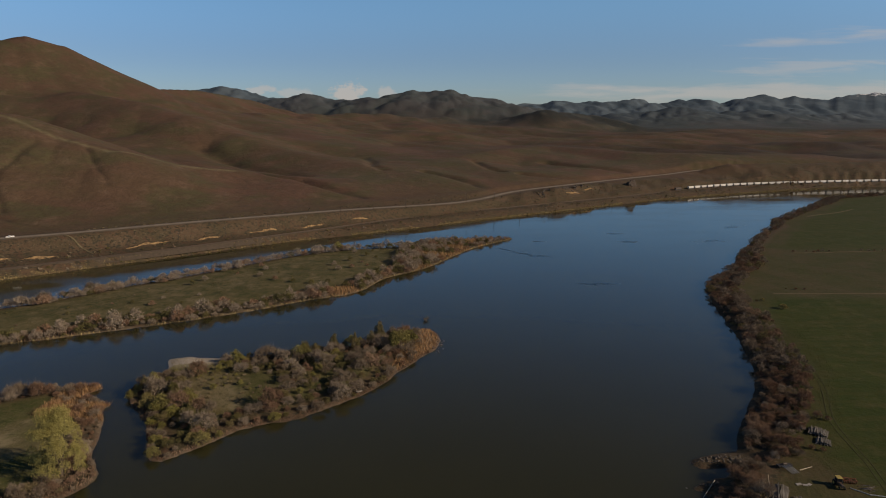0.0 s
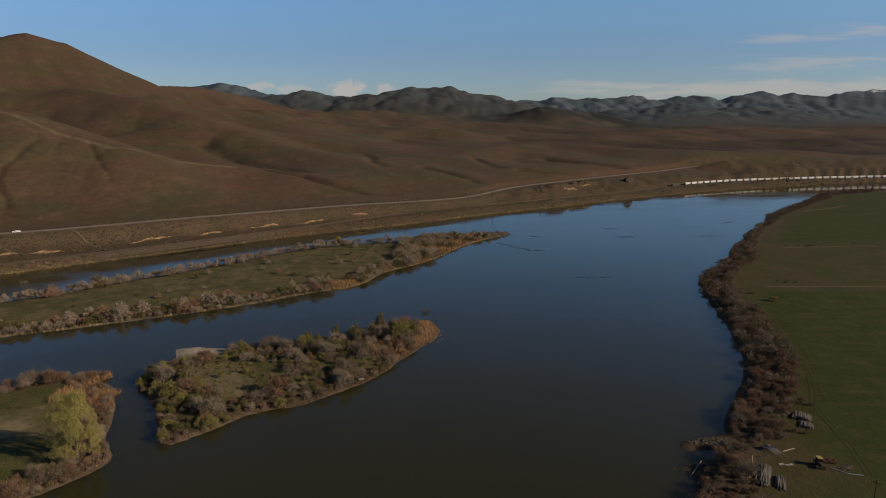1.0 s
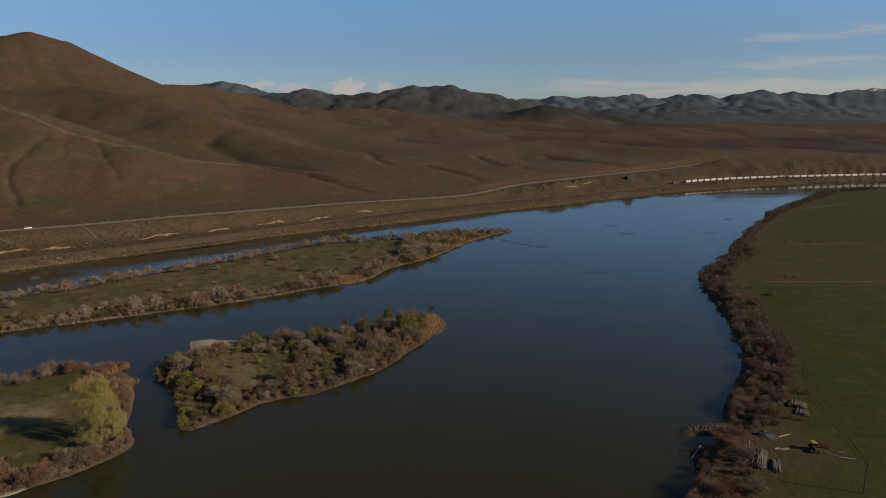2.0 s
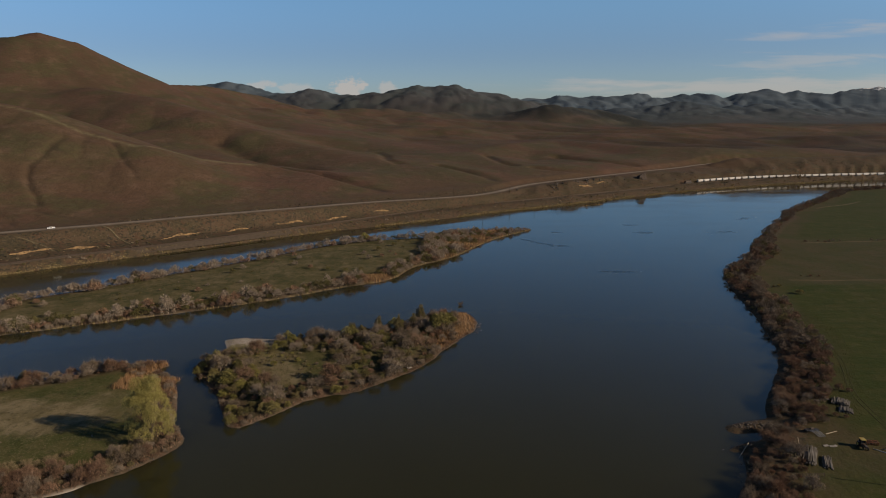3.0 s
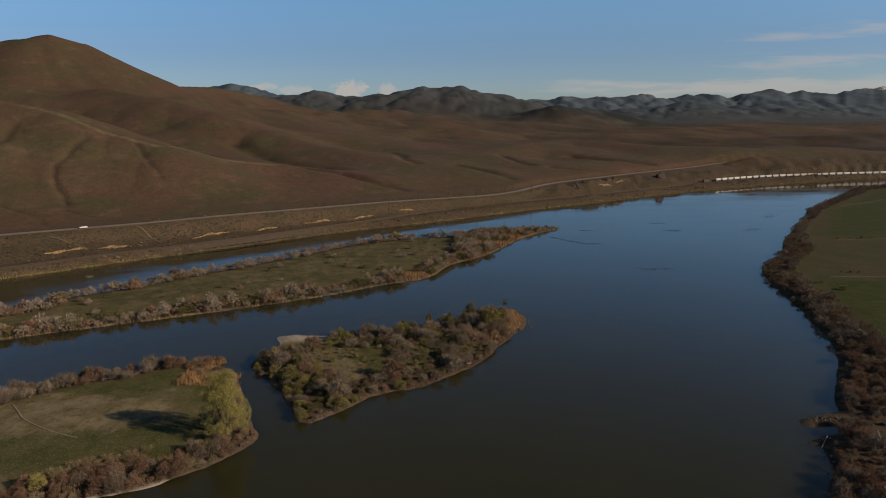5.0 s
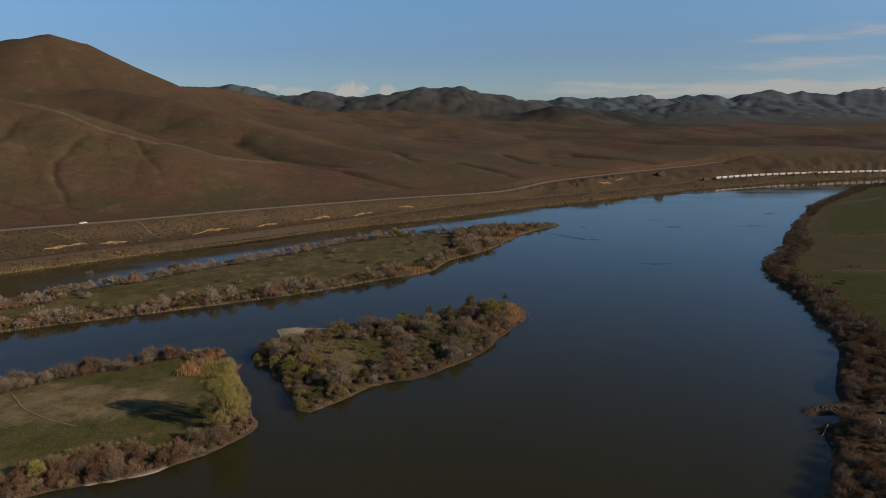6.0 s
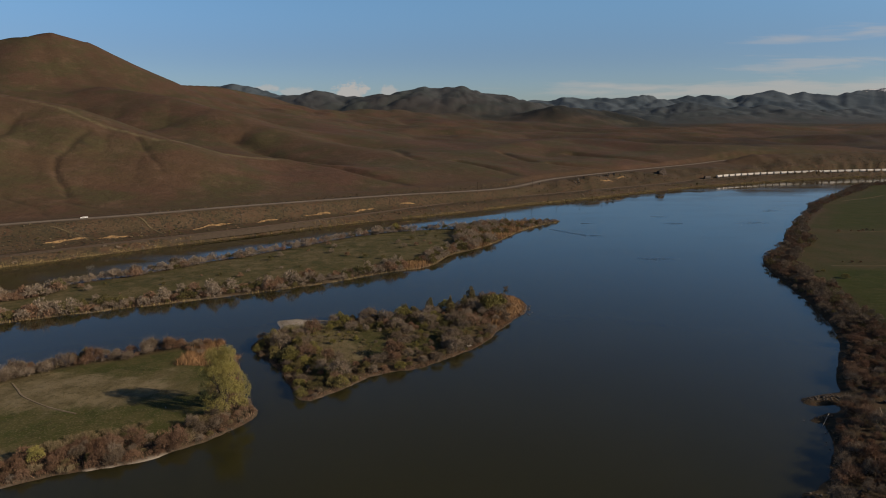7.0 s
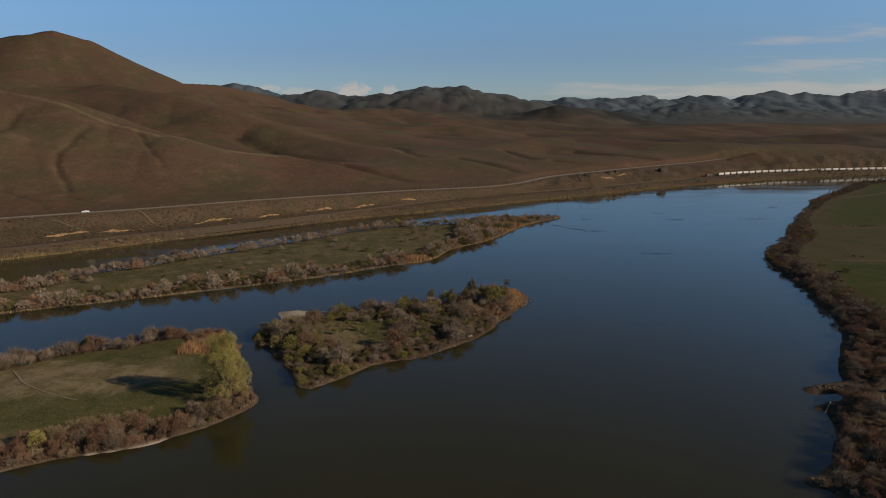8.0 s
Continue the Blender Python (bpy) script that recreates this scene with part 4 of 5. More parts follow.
# kind: material, width, height, blades, blade length, blade width, upward pull, label, category
KINDS = {
    "willow_shrub": (BARE, 5.2, 4.3, 1500, 0.46, 0.11, 0.9, "bare grey-brown willow shrub on the river bank", "shrub"),
    "russet_shrub": (RUSSET, 4.8, 3.5, 1400, 0.44, 0.11, 1.0, "leafless reddish-brown shrub on the river bank", "shrub"),
    "green_shrub": (GREEN, 4.6, 4.2, 1500, 0.30, 0.18, 0.3, "fresh green leafy shrub on the river bank", "shrub"),
    "dark_shrub": (DARK_GREEN, 4.8, 4.2, 1500, 0.30, 0.18, 0.3, "dark olive-green leafy shrub", "shrub"),
    "young_cottonwood": (DARK_GREEN, 4.8, 8.2, 2600, 0.36, 0.22, 0.3, "dark olive young cottonwood tree among the shrubs", "tree"),
    "sagebrush": (SAGE, 3.6, 2.4, 600, 0.36, 0.2, 0.6, "low grey-green sagebrush on the dry bank", "shrub"),
    "dry_bush": (PALE, 4.2, 2.2, 900, 0.40, 0.12, 0.9, "pale dry tufted bush", "shrub"),
    "golden_bush": (SPRING, 5.0, 4.4, 1400, 0.32, 0.22, 0.2, "yellow-green budding bush near the water", "shrub"),
}
SHAPES = {kind: [shrub_shape(97 * i + len(kind), *KINDS[kind][1:7]) for i in range(5)] for kind in KINDS}
COARSE = {kind: [shrub_shape(31 * i + len(kind), k[1], k[2], 430, k[4] * 1.3, k[5] * 2.1, k[6], 4) for i in range(5)] for kind, k in KINDS.items()}
TINY = {kind: [shrub_shape(31 * i + len(kind), k[1], k[2], 80, k[4] * 2.2, k[5] * 4.2, k[6], 2) for i in range(5)] for kind, k in KINDS.items()}
MADE = {}


def plant_shrub(kind, variant, x, y, z, size, turn, group):
    """A shrub that stands by itself: stems and twigs under one root."""
    m = pose(x, y, z, 0, 0, turn) @ Matrix.Diagonal((size, size, size * random.uniform(0.85, 1.15), 1))
    key = kind, variant
    if key in MADE:
        thing = copy_thing(MADE[key], m)
    else:
        spec = KINDS[kind]
        (sv, sf), (tv, tf) = SHAPES[kind][variant]
        thing = MADE[key] = empty(kind, Matrix(), spec[7], spec[8], group)
        part("stem_clump", mesh_of("stem_clump", sv, sf, BARK), None, thing)
        part("crown", mesh_of("crown", tv, tf, spec[0]), None, thing)
        thing.matrix_basis = m
    return tagged(thing, group=group)


def thicket(name, plants, label, shapes=COARSE):
    """Many shrubs in one mesh. plants: kind, variant, x, y, z, size, turn."""
    mats = [BARK] + [KINDS[k][0] for k in KINDS]
    slot = {k: i + 1 for i, k in enumerate(KINDS)}
    verts, faces, index, count = [], [], [], 0
    for kind, variant, x, y, z, size, turn in plants:
        c, s = math.cos(turn), math.sin(turn)
        spin = np.array([[c, -s, 0], [s, c, 0], [0, 0, 1]])
        for (v, f), mat in zip(shapes[kind][variant], (0, slot[kind])):
            verts.append((v * size) @ spin.T + np.array([x, y, z]))
            faces += [tuple(count + i for i in face) for face in f]
            index += [mat] * len(f)
            count += len(v)
    mesh = bpy.data.meshes.new(name)
    mesh.from_pydata(np.vstack(verts), [], faces)
    for m in mats:
        mesh.materials.append(m)
    mesh.polygons.foreach_set("material_index", index)
    return tagged(new(name, mesh), label, "shrubs", kind="stuff")


def scatter(seed, area, tries, gap, keep):
    """Random places in area (x0, x1, y0, y1) at least gap apart, where keep(x, y, distances) holds, with the ground's height."""
    rng = np.random.RandomState(seed)
    x, y = rng.uniform(area[0], area[1], tries), rng.uniform(area[2], area[3], tries)
    z, d = CHART.read(x, y)
    ok = keep(x, y, d) & (z > 0.05)
    cells, out = {}, []
    for px, py, pz in zip(x[ok], y[ok], z[ok]):
        cx, cy = int(px // gap), int(py // gap)
        if all((px - q[0]) ** 2 + (py - q[1]) ** 2 > gap * gap for i in (-1, 0, 1) for j in (-1, 0, 1) for q in cells.get((cx + i, cy + j), ())):
            cells.setdefault((cx, cy), []).append((px, py))
            out.append((px, py, pz))
    return out


def choose(weights):
    return random.choices(list(weights), list(weights.values()))[0]


def mid_near(x):
    return 160 + (x + 280) * 0.464


def mid_long(x):
    return 340 + (x + 290) * 0.743


CLEARING = curve([(-113, 262), (-98, 268), (-86, 268), (-72, 260), (-68, 243), (-76, 231), (-92, 234), (-105, 246)], 4, True)

# thickets of the near island
BIG_TREE = (-124.2, 186.0)
for x, y, z in scatter(11, (-235, -112, 120, 200), 9000, 2.4, lambda x, y, d: (d["near"] > 1.2) & (d["near"] < 13 + 3 * ripple(x, y, 20, 3)) & (y < mid_near(x) - 6) & (np.hypot(x - BIG_TREE[0], y - BIG_TREE[1]) > 5)):
    kind = choose({"russet_shrub": 5, "willow_shrub": 3, "dry_bush": 1.6, "dark_shrub": 0.5})
    plant_shrub(kind, random.randrange(5), x, y, z, random.uniform(0.5, 1.25), random.uniform(0, 360), "thicket of the near island")
for x, y, z in scatter(12, (-260, -168, 190, 262), 7000, 2.8, lambda x, y, d: (d["near"] > 1.2) & (d["near"] < 11 + 3 * ripple(x, y, 16, 4)) & (y > mid_near(x) + 4)):
    plant_shrub(choose({"willow_shrub": 6, "russet_shrub": 2.5, "dark_shrub": 1}), random.randrange(5), x, y, z, random.uniform(0.6, 1.5), random.uniform(0, 360), "thicket of the near island")
for x, y, z in scatter(13, (-170, -118, 196, 258), 3000, 3.0, lambda x, y, d: (d["near"] > 1.2) & (d["near"] < 9)):
    plant_shrub(choose({"willow_shrub": 3, "russet_shrub": 4, "dry_bush": 2}), random.randrange(5), x, y, z, random.uniform(0.5, 0.95), random.uniform(0, 360), "thicket of the near island")
for kind, x, y, size in (("willow_shrub", -183, 234, 1.75), ("willow_shrub", -189, 236, 1.2), ("young_cottonwood", -201.5, 235, 0.95), ("willow_shrub", -221, 219, 1.5), ("golden_bush", -170.5, 152.5, 1.15),
                         ("willow_shrub", -160, 253, 1.4), ("dry_bush", -160, 163.5, 1.3), ("dry_bush", -166, 164, 1.2), ("dry_bush", -155, 167.5, 1.2), ("dry_bush", -170, 160, 1.2), ("dry_bush", -163, 167, 1.0), ("dry_bush", -151, 171, 1.1), ("dry_bush", -158, 169, 0.9), ("dry_bush", -174, 158, 1.0), ("dry_bush", -147, 174, 0.9), ("dry_bush", -167, 160, 1.1)):
    plant_shrub(kind, 1, x, y, ground_z(x, y), size, 40, "thicket of the near island")

# the middle island is overgrown but for a clearing, the sand bar and its point
for x, y, z in scatter(21, (-140, 0, 195, 342), 9000, 3.5, lambda x, y, d: (d["mid"] > 1.1) & (shore_distance(x, y, CLEARING) < -1.0) & ~((x < -104) & (y > 267)) & ~((x > -12) & (y > 296)) & ~((x > -20) & (y > 324))):
    west = x < -104 + (y - 200) * 0.15
    weights = {"green_shrub": 5, "dark_shrub": 3, "willow_shrub": 3, "russet_shrub": 0.6} if west else {"willow_shrub": 4.5, "russet_shrub": 1.6, "dark_shrub": 4.0, "green_shrub": 0.8}
    plant_shrub(choose(weights), random.randrange(5), x, y, z, random.choice((0.7, 0.9, 1.1, 1.3, 1.55)) * random.uniform(0.85, 1.15), random.uniform(0, 360), "thicket of the middle island")
for x, y, size in ((-55, 301, 1.2), (-37, 305, 1.05), (-33, 310, 1.2), (-26, 312, 1.15), (-68, 294, 0.95), (-19, 311, 1.1), (-62, 290, 0.85), (-80, 288, 0.85), (-44, 300, 1.0), (-112, 245, 0.7)):
    plant_shrub("young_cottonwood", int(size * 10) % 5, x, y, ground_z(x, y), size, x * 17, "trees of the middle island")

for x, y, z in scatter(24, (-116, -66, 226, 270), 900, 3.2, lambda x, y, d: (shore_distance(x, y, CLEARING) > 0.5) & ((ripple(x, y, 14, 49) > 0.0) | (x < -96))):
    plant_shrub(choose({"dry_bush": 5, "willow_shrub": 1, "green_shrub": 1}), random.randrange(5), x, y, z, random.uniform(0.2, 0.5), random.uniform(0, 360), "low bushes of the clearing")

# right bank close by: shrubs one can tell apart; further on, thickets
WIDTH = [130, 200, 250, 310, 400, 440, 520, 640, 700, 900], [18, 19, 21, 21, 20, 22, 17, 7, 14, 20]
YARD = curve([(98, 150), (96, 166), (101, 172), (103, 186), (109, 194), (122, 196), (126, 205), (150, 222), (160, 150)], 6, True)
for x, y, z in scatter(31, (50, 180, 125, 262), 9000, 2.7, lambda x, y, d: (d["right"] > 2.6) & (d["right"] < np.interp(y, *WIDTH)) & (shore_distance(x, y, YARD) < 0) & ~((np.abs(y - 198) < 3.2) & (x < 112)) & ~((y > 180.5) & (y < 187) & (x < 91)) & ~((y > 133) & (y < 140) & (x < 68))):
    plant_shrub(choose({"russet_shrub": 6, "willow_shrub": 3.5, "dark_shrub": 0.3}), random.randrange(5), x, y, z, random.uniform(0.55, 1.2), random.uniform(0, 360), "thicket of the field bank")
plants = []
for x, y, z in scatter(32, (135, 640, 262, 950), 60000, 3.2, lambda x, y, d: (d["right"] > 1.2) & (d["right"] < np.interp(y, *WIDTH) + 5 * ripple(x, y, 25, 6))):
    plants.append((choose({"russet_shrub": 4, "willow_shrub": 6, "dark_shrub": 0.8}), random.randrange(5), x, y, z, random.choice((0.55, 0.75, 0.9, 1.1, 1.5)), random.uniform(0, 6.28)))
thicket("bank_thicket", plants, "dense reddish-brown leafless thicket along the field bank")

# long island
plants = []
for x, y, z in scatter(41, (-420, 70, 210, 605), 60000, 3.1, lambda x, y, d: (d["long"] > 1.0) & (((y < mid_long(x)) & (d["long"] < 12 + 6 * ripple(x, y, 30, 7))) | ((y >= mid_long(x)) & (d["long"] < 13) & (d["long"] > 8) & (ripple(x, y, 24, 8) > 0.1)) | (x > -38)) & ~(np.hypot(x + 66, (y - 408) * 1.2) < 12) & ~((x > -20) & (ripple(x, y, 22, 10) > 0.1))):
    low = 0.6 if x > -10 else 0.95 if y > mid_long(x) else 1.0
    plants.append((choose({"willow_shrub": 6, "russet_shrub": 2.0, "dark_shrub": 2.8}), random.randrange(5), x, y, z, low * random.choice((0.7, 1.0, 1.25, 1.5, 1.9)) * random.uniform(0.85, 1.15), random.uniform(0, 6.28)))
for x, y, z in scatter(42, (-330, 10, 320, 590), 40000, 2.6, lambda x, y, d: (d["long"] > 0.8) & (d["long"] < 9 + 6 * ripple(x, y, 24, 8)) & (y > mid_long(x)) & (x > -300) & (ripple(x, y, 46, 48) > -0.22)):
    plants.append((choose({"willow_shrub": 7, "russet_shrub": 1.5, "dark_shrub": 0.8}), random.randrange(5), x, y, z, random.choice((0.35, 0.6, 0.9, 1.2, 1.6)), random.uniform(0, 6.28)))
for x, y, z in scatter(43, (-330, -30, 300, 570), 9000, 11.0, lambda x, y, d: (d["long"] > 12) & (ripple(x, y, 40, 41) > 0.08)):
    plants.append((choose({"willow_shrub": 3, "russet_shrub": 1.5, "dark_shrub": 3}), random.randrange(5), x, y, z, random.choice((0.3, 0.4, 0.6, 1.0)), random.uniform(0, 6.28)))
thicket("island_thicket", plants, "grey-brown leafless willow thicket round the long island")
for kind, x, y, size in (("willow_shrub", -236, 409, 2.0), ("willow_shrub", -262, 377, 1.5), ("willow_shrub", -252, 384, 1.7), ("green_shrub", -93, 540, 1.5), ("willow_shrub", -281, 352, 1.4), ("dark_shrub", -20, 556, 1.5), ("willow_shrub", -247, 396, 1.5)):
    plant_shrub(kind, 2, x, y, ground_z(x, y), size, 75, "shrubs of the long island")

# sagebrush and shrubs of the far bank
plants = []
for x, y, z in scatter(51, (-480, 720, 310, 1080), 30000, 4.2, lambda x, y, d: (d["far"] > 1.0) & (d["far"] < 12) & (nearest(x, y, RAIL)[0] > 5) & (ripple(x, y, 35, 11) > -0.05)):
    plants.append((choose({"willow_shrub": 3, "dark_shrub": 3, "russet_shrub": 2}), random.randrange(5), x, y, z, random.uniform(0.35, 0.75), random.uniform(0, 6.28)))
for x, y, z in scatter(52, (-480, 720, 310, 1120), 40000, 4.2, lambda x, y, d: (d["far"] > 22) & (d["far"] < 75) & (nearest(x, y, ROAD)[0] > 10) & (nearest(x, y, RAIL)[0] > 6) & (ripple(x, y, 55, 12) > -0.12)):
    plants.append((choose({"sagebrush": 5, "dark_shrub": 1.5, "dry_bush": 3.5}), random.randrange(5), x, y, z, random.uniform(0.22, 0.6), random.uniform(0, 6.28)))
for x, y, z in scatter(53, (-480, 720, 310, 1120), 30000, 3.6, lambda x, y, d: (d["far"] > 7) & (d["far"] < 26) & (nearest(x, y, RAIL)[0] > 4.2) & (ripple(x, y, 30, 40) > -0.1)):
    plants.append((choose({"sagebrush": 4, "dark_shrub": 2, "dry_bush": 2, "russet_shrub": 2}), random.randrange(5), x, y, z, random.uniform(0.22, 0.55), random.uniform(0, 6.28)))
thicket("far_bank_scrub", plants, "low dark sagebrush and shrubs scattered over the far bank", TINY)

# field hedge and single bushes
plants = []
for i in range(46):
    x = 296 + i * 5.5 + random.uniform(-2, 2)
    y = 526 + 0.06 * (x - 300) + random.uniform(-2, 2)
    if 330 < x < 350:
        continue
    plants.append((choose({"willow_shrub": 2, "russet_shrub": 3}), random.randrange(5), x, y, ground_z(x, y), random.uniform(0.3, 0.75), random.uniform(0, 6.28)))
thicket("field_hedge", plants, "low brown hedge across the green field")
for kind, x, y, size in (("green_shrub", 203, 364, 1.1), ("dark_shrub", 195, 380, 0.8), ("green_shrub", 199, 381, 0.6), ("dark_shrub", 228, 408, 0.7), ("russet_shrub", 234, 407, 0.7), ("russet_shrub", 240, 407, 0.6)):
    plant_shrub(kind, 3, x, y, ground_z(x, y), size, 20, "bushes in the field")


def big_willow():
    """The tall spring willow at the end of the near island."""
    rng = np.random.RandomState(5)
    x, y = BIG_TREE
    tree = empty("willow_tree", pose(x, y, ground_z(x, y)), "tall spreading willow in pale yellow-green spring leaf", "tree")
    pieces = [rod((0, 0, -0.5), (0.2, 0, 3.2), 0.75, 0.6, 10)]
    lobes = []
    for i in range(9):
        a = i * 0.7 + rng.uniform(-0.2, 0.2)
        reach, top = rng.uniform(1.5, 4.6), rng.uniform(13, 20)
        knee = Vector((0.45 * reach * math.cos(a), 0.45 * reach * math.sin(a), rng.uniform(6, 9)))
        end = Vector((reach * math.cos(a), reach * math.sin(a), top))
        pieces += [rod((0.2, 0, 2.6), knee, 0.36, 0.24, 7), rod(knee, end, 0.24, 0.06, 6)]
        for j in range(5):
            b = a + rng.uniform(-0.9, 0.9)
            z0 = rng.uniform(5, 17)
            tip = Vector((rng.uniform(4.2, 8.2) * math.cos(b), rng.uniform(4.2, 8.2) * math.sin(b), z0))
            tip *= 1 - max(0, (z0 - 12)) * 0.035
            tip.z = z0
            pieces.append(rod(knee + (end - knee) * rng.uniform(0, 0.6), tip, 0.10, 0.03, 5))
            lobes.append((tuple(tip), (rng.uniform(1.4, 2.3), rng.uniform(1.4, 2.3), rng.uniform(1.8, 3.2))))
        lobes.append(((end.x * 0.8, end.y * 0.8, top + 1.5), (2.4, 2.4, 3.0)))
    lobes += [((rng.uniform(-3, 3), rng.uniform(-3, 3), rng.uniform(19, 22)), (2.3, 2.3, 2.4)) for i in range(5)]
    lobes += [((6.4 * math.cos(i), 6.4 * math.sin(i), rng.uniform(2.5, 5)), (1.8, 1.8, 2.2)) for i in range(6)]
    part("trunk", joined(*pieces), BARK, tree)
    v, f = crown(rng, lobes, 34000, 0.5, 0.13, -0.9)
    part("crown", mesh_of("crown", v, f, SPRING), None, tree)


big_willow()
for kind, x, y, size in (("russet_shrub", 128, 201, 0.75), ("russet_shrub", 131, 199.5, 0.6), ("russet_shrub", 143, 224, 1.1), ("willow_shrub", 139, 226, 0.9), ("russet_shrub", 146, 222, 0.8)):
    plant_shrub(kind, 1, x, y, ground_z(x, y), size, 30, "bushes round the timber stacks")


def blades(name, spots, tall, wide, mat, label, lean=0.25, seed=3):
    """A stand of upright blades in one mesh."""
    rng = np.random.RandomState(seed)
    p = np.array(spots)
    n_b = len(p)
    a = rng.uniform(0, 6.283, n_b)
    side = np.column_stack([np.cos(a), np.sin(a), np.zeros(n_b)]) * wide * rng.uniform(0.6, 1.4, (n_b, 1)) / 2
    top = p + np.column_stack([rng.normal(0, lean, n_b), rng.normal(0, lean, n_b), np.ones(n_b)]) * tall * rng.uniform(0.5, 1.2, (n_b, 1))
    verts = np.stack([p - side, p + side, top], axis=1).reshape(-1, 3)
    return tagged(new(name, mesh_of(name, verts, np.arange(n_b * 3).reshape(-1, 3).tolist(), mat)), label, "grass", kind="stuff")


def shore_spots(seed, line, count, lo, hi, keep=None):
    """Random places between lo and hi metres inland of a shore line, crowded near the water."""
    rng = np.random.RandomState(seed)
    seg = np.linalg.norm(np.diff(line[:, :2], axis=0), axis=1)
    i = rng.choice(len(seg), count, p=seg / seg.sum())
    d = (line[i + 1] - line[i])[:, :2]
    p = line[i, :2] + d * rng.uniform(0, 1, (count, 1))
    side = np.column_stack([-d[:, 1], d[:, 0]]) / seg[i][:, None]
    p = p + side * rng.choice([-1, 1], (count, 1)) * rng.uniform(0, hi + 2, (count, 1))
    z, dist = CHART.read(p[:, 0], p[:, 1])
    inland = np.maximum.reduce([dist["near"], dist["mid"], dist["long"], dist["far"]])
    ok = (inland > lo) & (inland < hi * rng.uniform(0.3, 1, count)) & (z > 0.0) & (p[:, 0] > -500)
    if keep is not None:
        ok &= keep(p[:, 0], p[:, 1])
    return np.column_stack([p, z])[ok]


# reeds and dry grass along the water
view_shore = FAR_SHORE[(FAR_SHORE[:, 0] > -480) & (FAR_SHORE[:, 0] < 700)]
blades("straw_reeds", shore_spots(61, view_shore, 100000, 0.1, 5.0, lambda x, y: ripple(x, y, 60, 2) > -0.25), 0.9, 0.3, STRAW, "straw-coloured reeds along the far shore")
blades("straw_reeds", shore_spots(62, LONG_ISLAND, 30000, 0.1, 2.6, lambda x, y: (y < mid_long(x)) & (ripple(x, y, 45, 2) > -0.3)), 1.0, 0.3, STRAW, "straw-coloured reeds along the long island")
blades("orange_reeds", scatter(63, (-100, 70, 380, 605), 160000, 0.55, lambda x, y, d: (d["long"] > 0.4) & ((np.hypot(x + 66, (y - 408) * 1.2) < 13) | ((x > -25) & (ripple(x, y, 22, 10) > -0.05)))), 2.2, 0.4, ORANGE, "orange-brown reeds on the points of the long island")
blades("orange_reeds", scatter(69, (-330, -190, 270, 350), 60000, 0.6, lambda x, y, d: (d["long"] > 0.8) & (d["long"] < 12) & (y < mid_long(x) + 4) & (ripple(x, y, 18, 30) > 0.0)), 2.4, 0.35, RUSSET, "tall russet reeds at the end of the long island")
blades("orange_reeds", scatter(64, (-168, -126, 222, 262), 60000, 0.30, lambda x, y, d: (d["near"] > 0.3) & (x > -160) & (y > 226)), 2.2, 0.22, ORANGE, "orange reeds on the tip of the near island")
blades("orange_reeds", scatter(65, (-30, 0, 262, 340), 30000, 0.4, lambda x, y, d: (d["mid"] > 1.6) & (x > -24)), 1.6, 0.25, ORANGE, "russet dry grass on the point of the middle island")
blades("dry_grass", scatter(66, (-290, -112, 110, 262), 90000, 0.6, lambda x, y, d: (d["near"] > 2.0) & (ripple(x, y, 18, 14) + 0.5 * ripple(x, y, 6, 15) > -0.1)), 0.3, 0.16, TUFT, "dry grass tufts in the near meadow", 0.6)
blades("dry_grass", scatter(67, (-140, -60, 195, 300), 30000, 0.5, lambda x, y, d: (d["mid"] > 1.6) & (ripple(x, y, 9, 14) - 0.01 * (x + 90) > -0.2)), 0.6, 0.2, TUFT, "dry grass in the clearing of the middle island", 0.5)
blades("dry_grass", scatter(70, (-300, 0, 270, 560), 90000, 1.0, lambda x, y, d: (d["long"] > 4) & (ripple(x, y, 16, 14) > 0.02)), 0.5, 0.3, TUFT, "dry grass tufts over the long island", 0.5)
blades("bank_grass", shore_spots(68, NEAR_ISLAND, 16000, 0.5, 3.6), 0.7, 0.22, RUSSET, "russet dead grass along the near island's shore", 0.5)
blades("bank_grass", shore_spots(71, MIDDLE_ISLAND, 40000, 0.35, 3.6, lambda x, y: ~((x < -102) & (y > 276))), 0.8, 0.22, RUSSET, "russet dead grass along the middle island's shore", 0.5)
blades("dead_grass", scatter(72, (-240, -112, 118, 200), 60000, 0.45, lambda x, y, d: (d["near"] > 0.8) & (d["near"] < 14) & (y < mid_near(x) - 5)), 1.2, 0.2, RUSSET, "rank russet dead grass under the shrubs", 0.4)
blades("green_grass", scatter(73, (-136, -100, 262, 290), 9000, 0.5, lambda x, y, d: (d["mid"] > 1.0) & (y < 281)), 0.8, 0.2, GREEN, "fresh green grass beside the sand bar", 0.4)
blades("field_edge_grass", scatter(74, (100, 200, 186, 330), 60000, 0.55, lambda x, y, d: (d["right"] > np.interp(y, *WIDTH) - 2) & (d["right"] < np.interp(y, *WIDTH) + 11 + 6 * ripple(x, y, 18, 44)) & (ripple(x, y, 9, 42) > -0.25)), 0.30, 0.16, LUSH, "rank green grass between the thicket and the field", 0.5)


# ---- the farm yard on the field bank ----


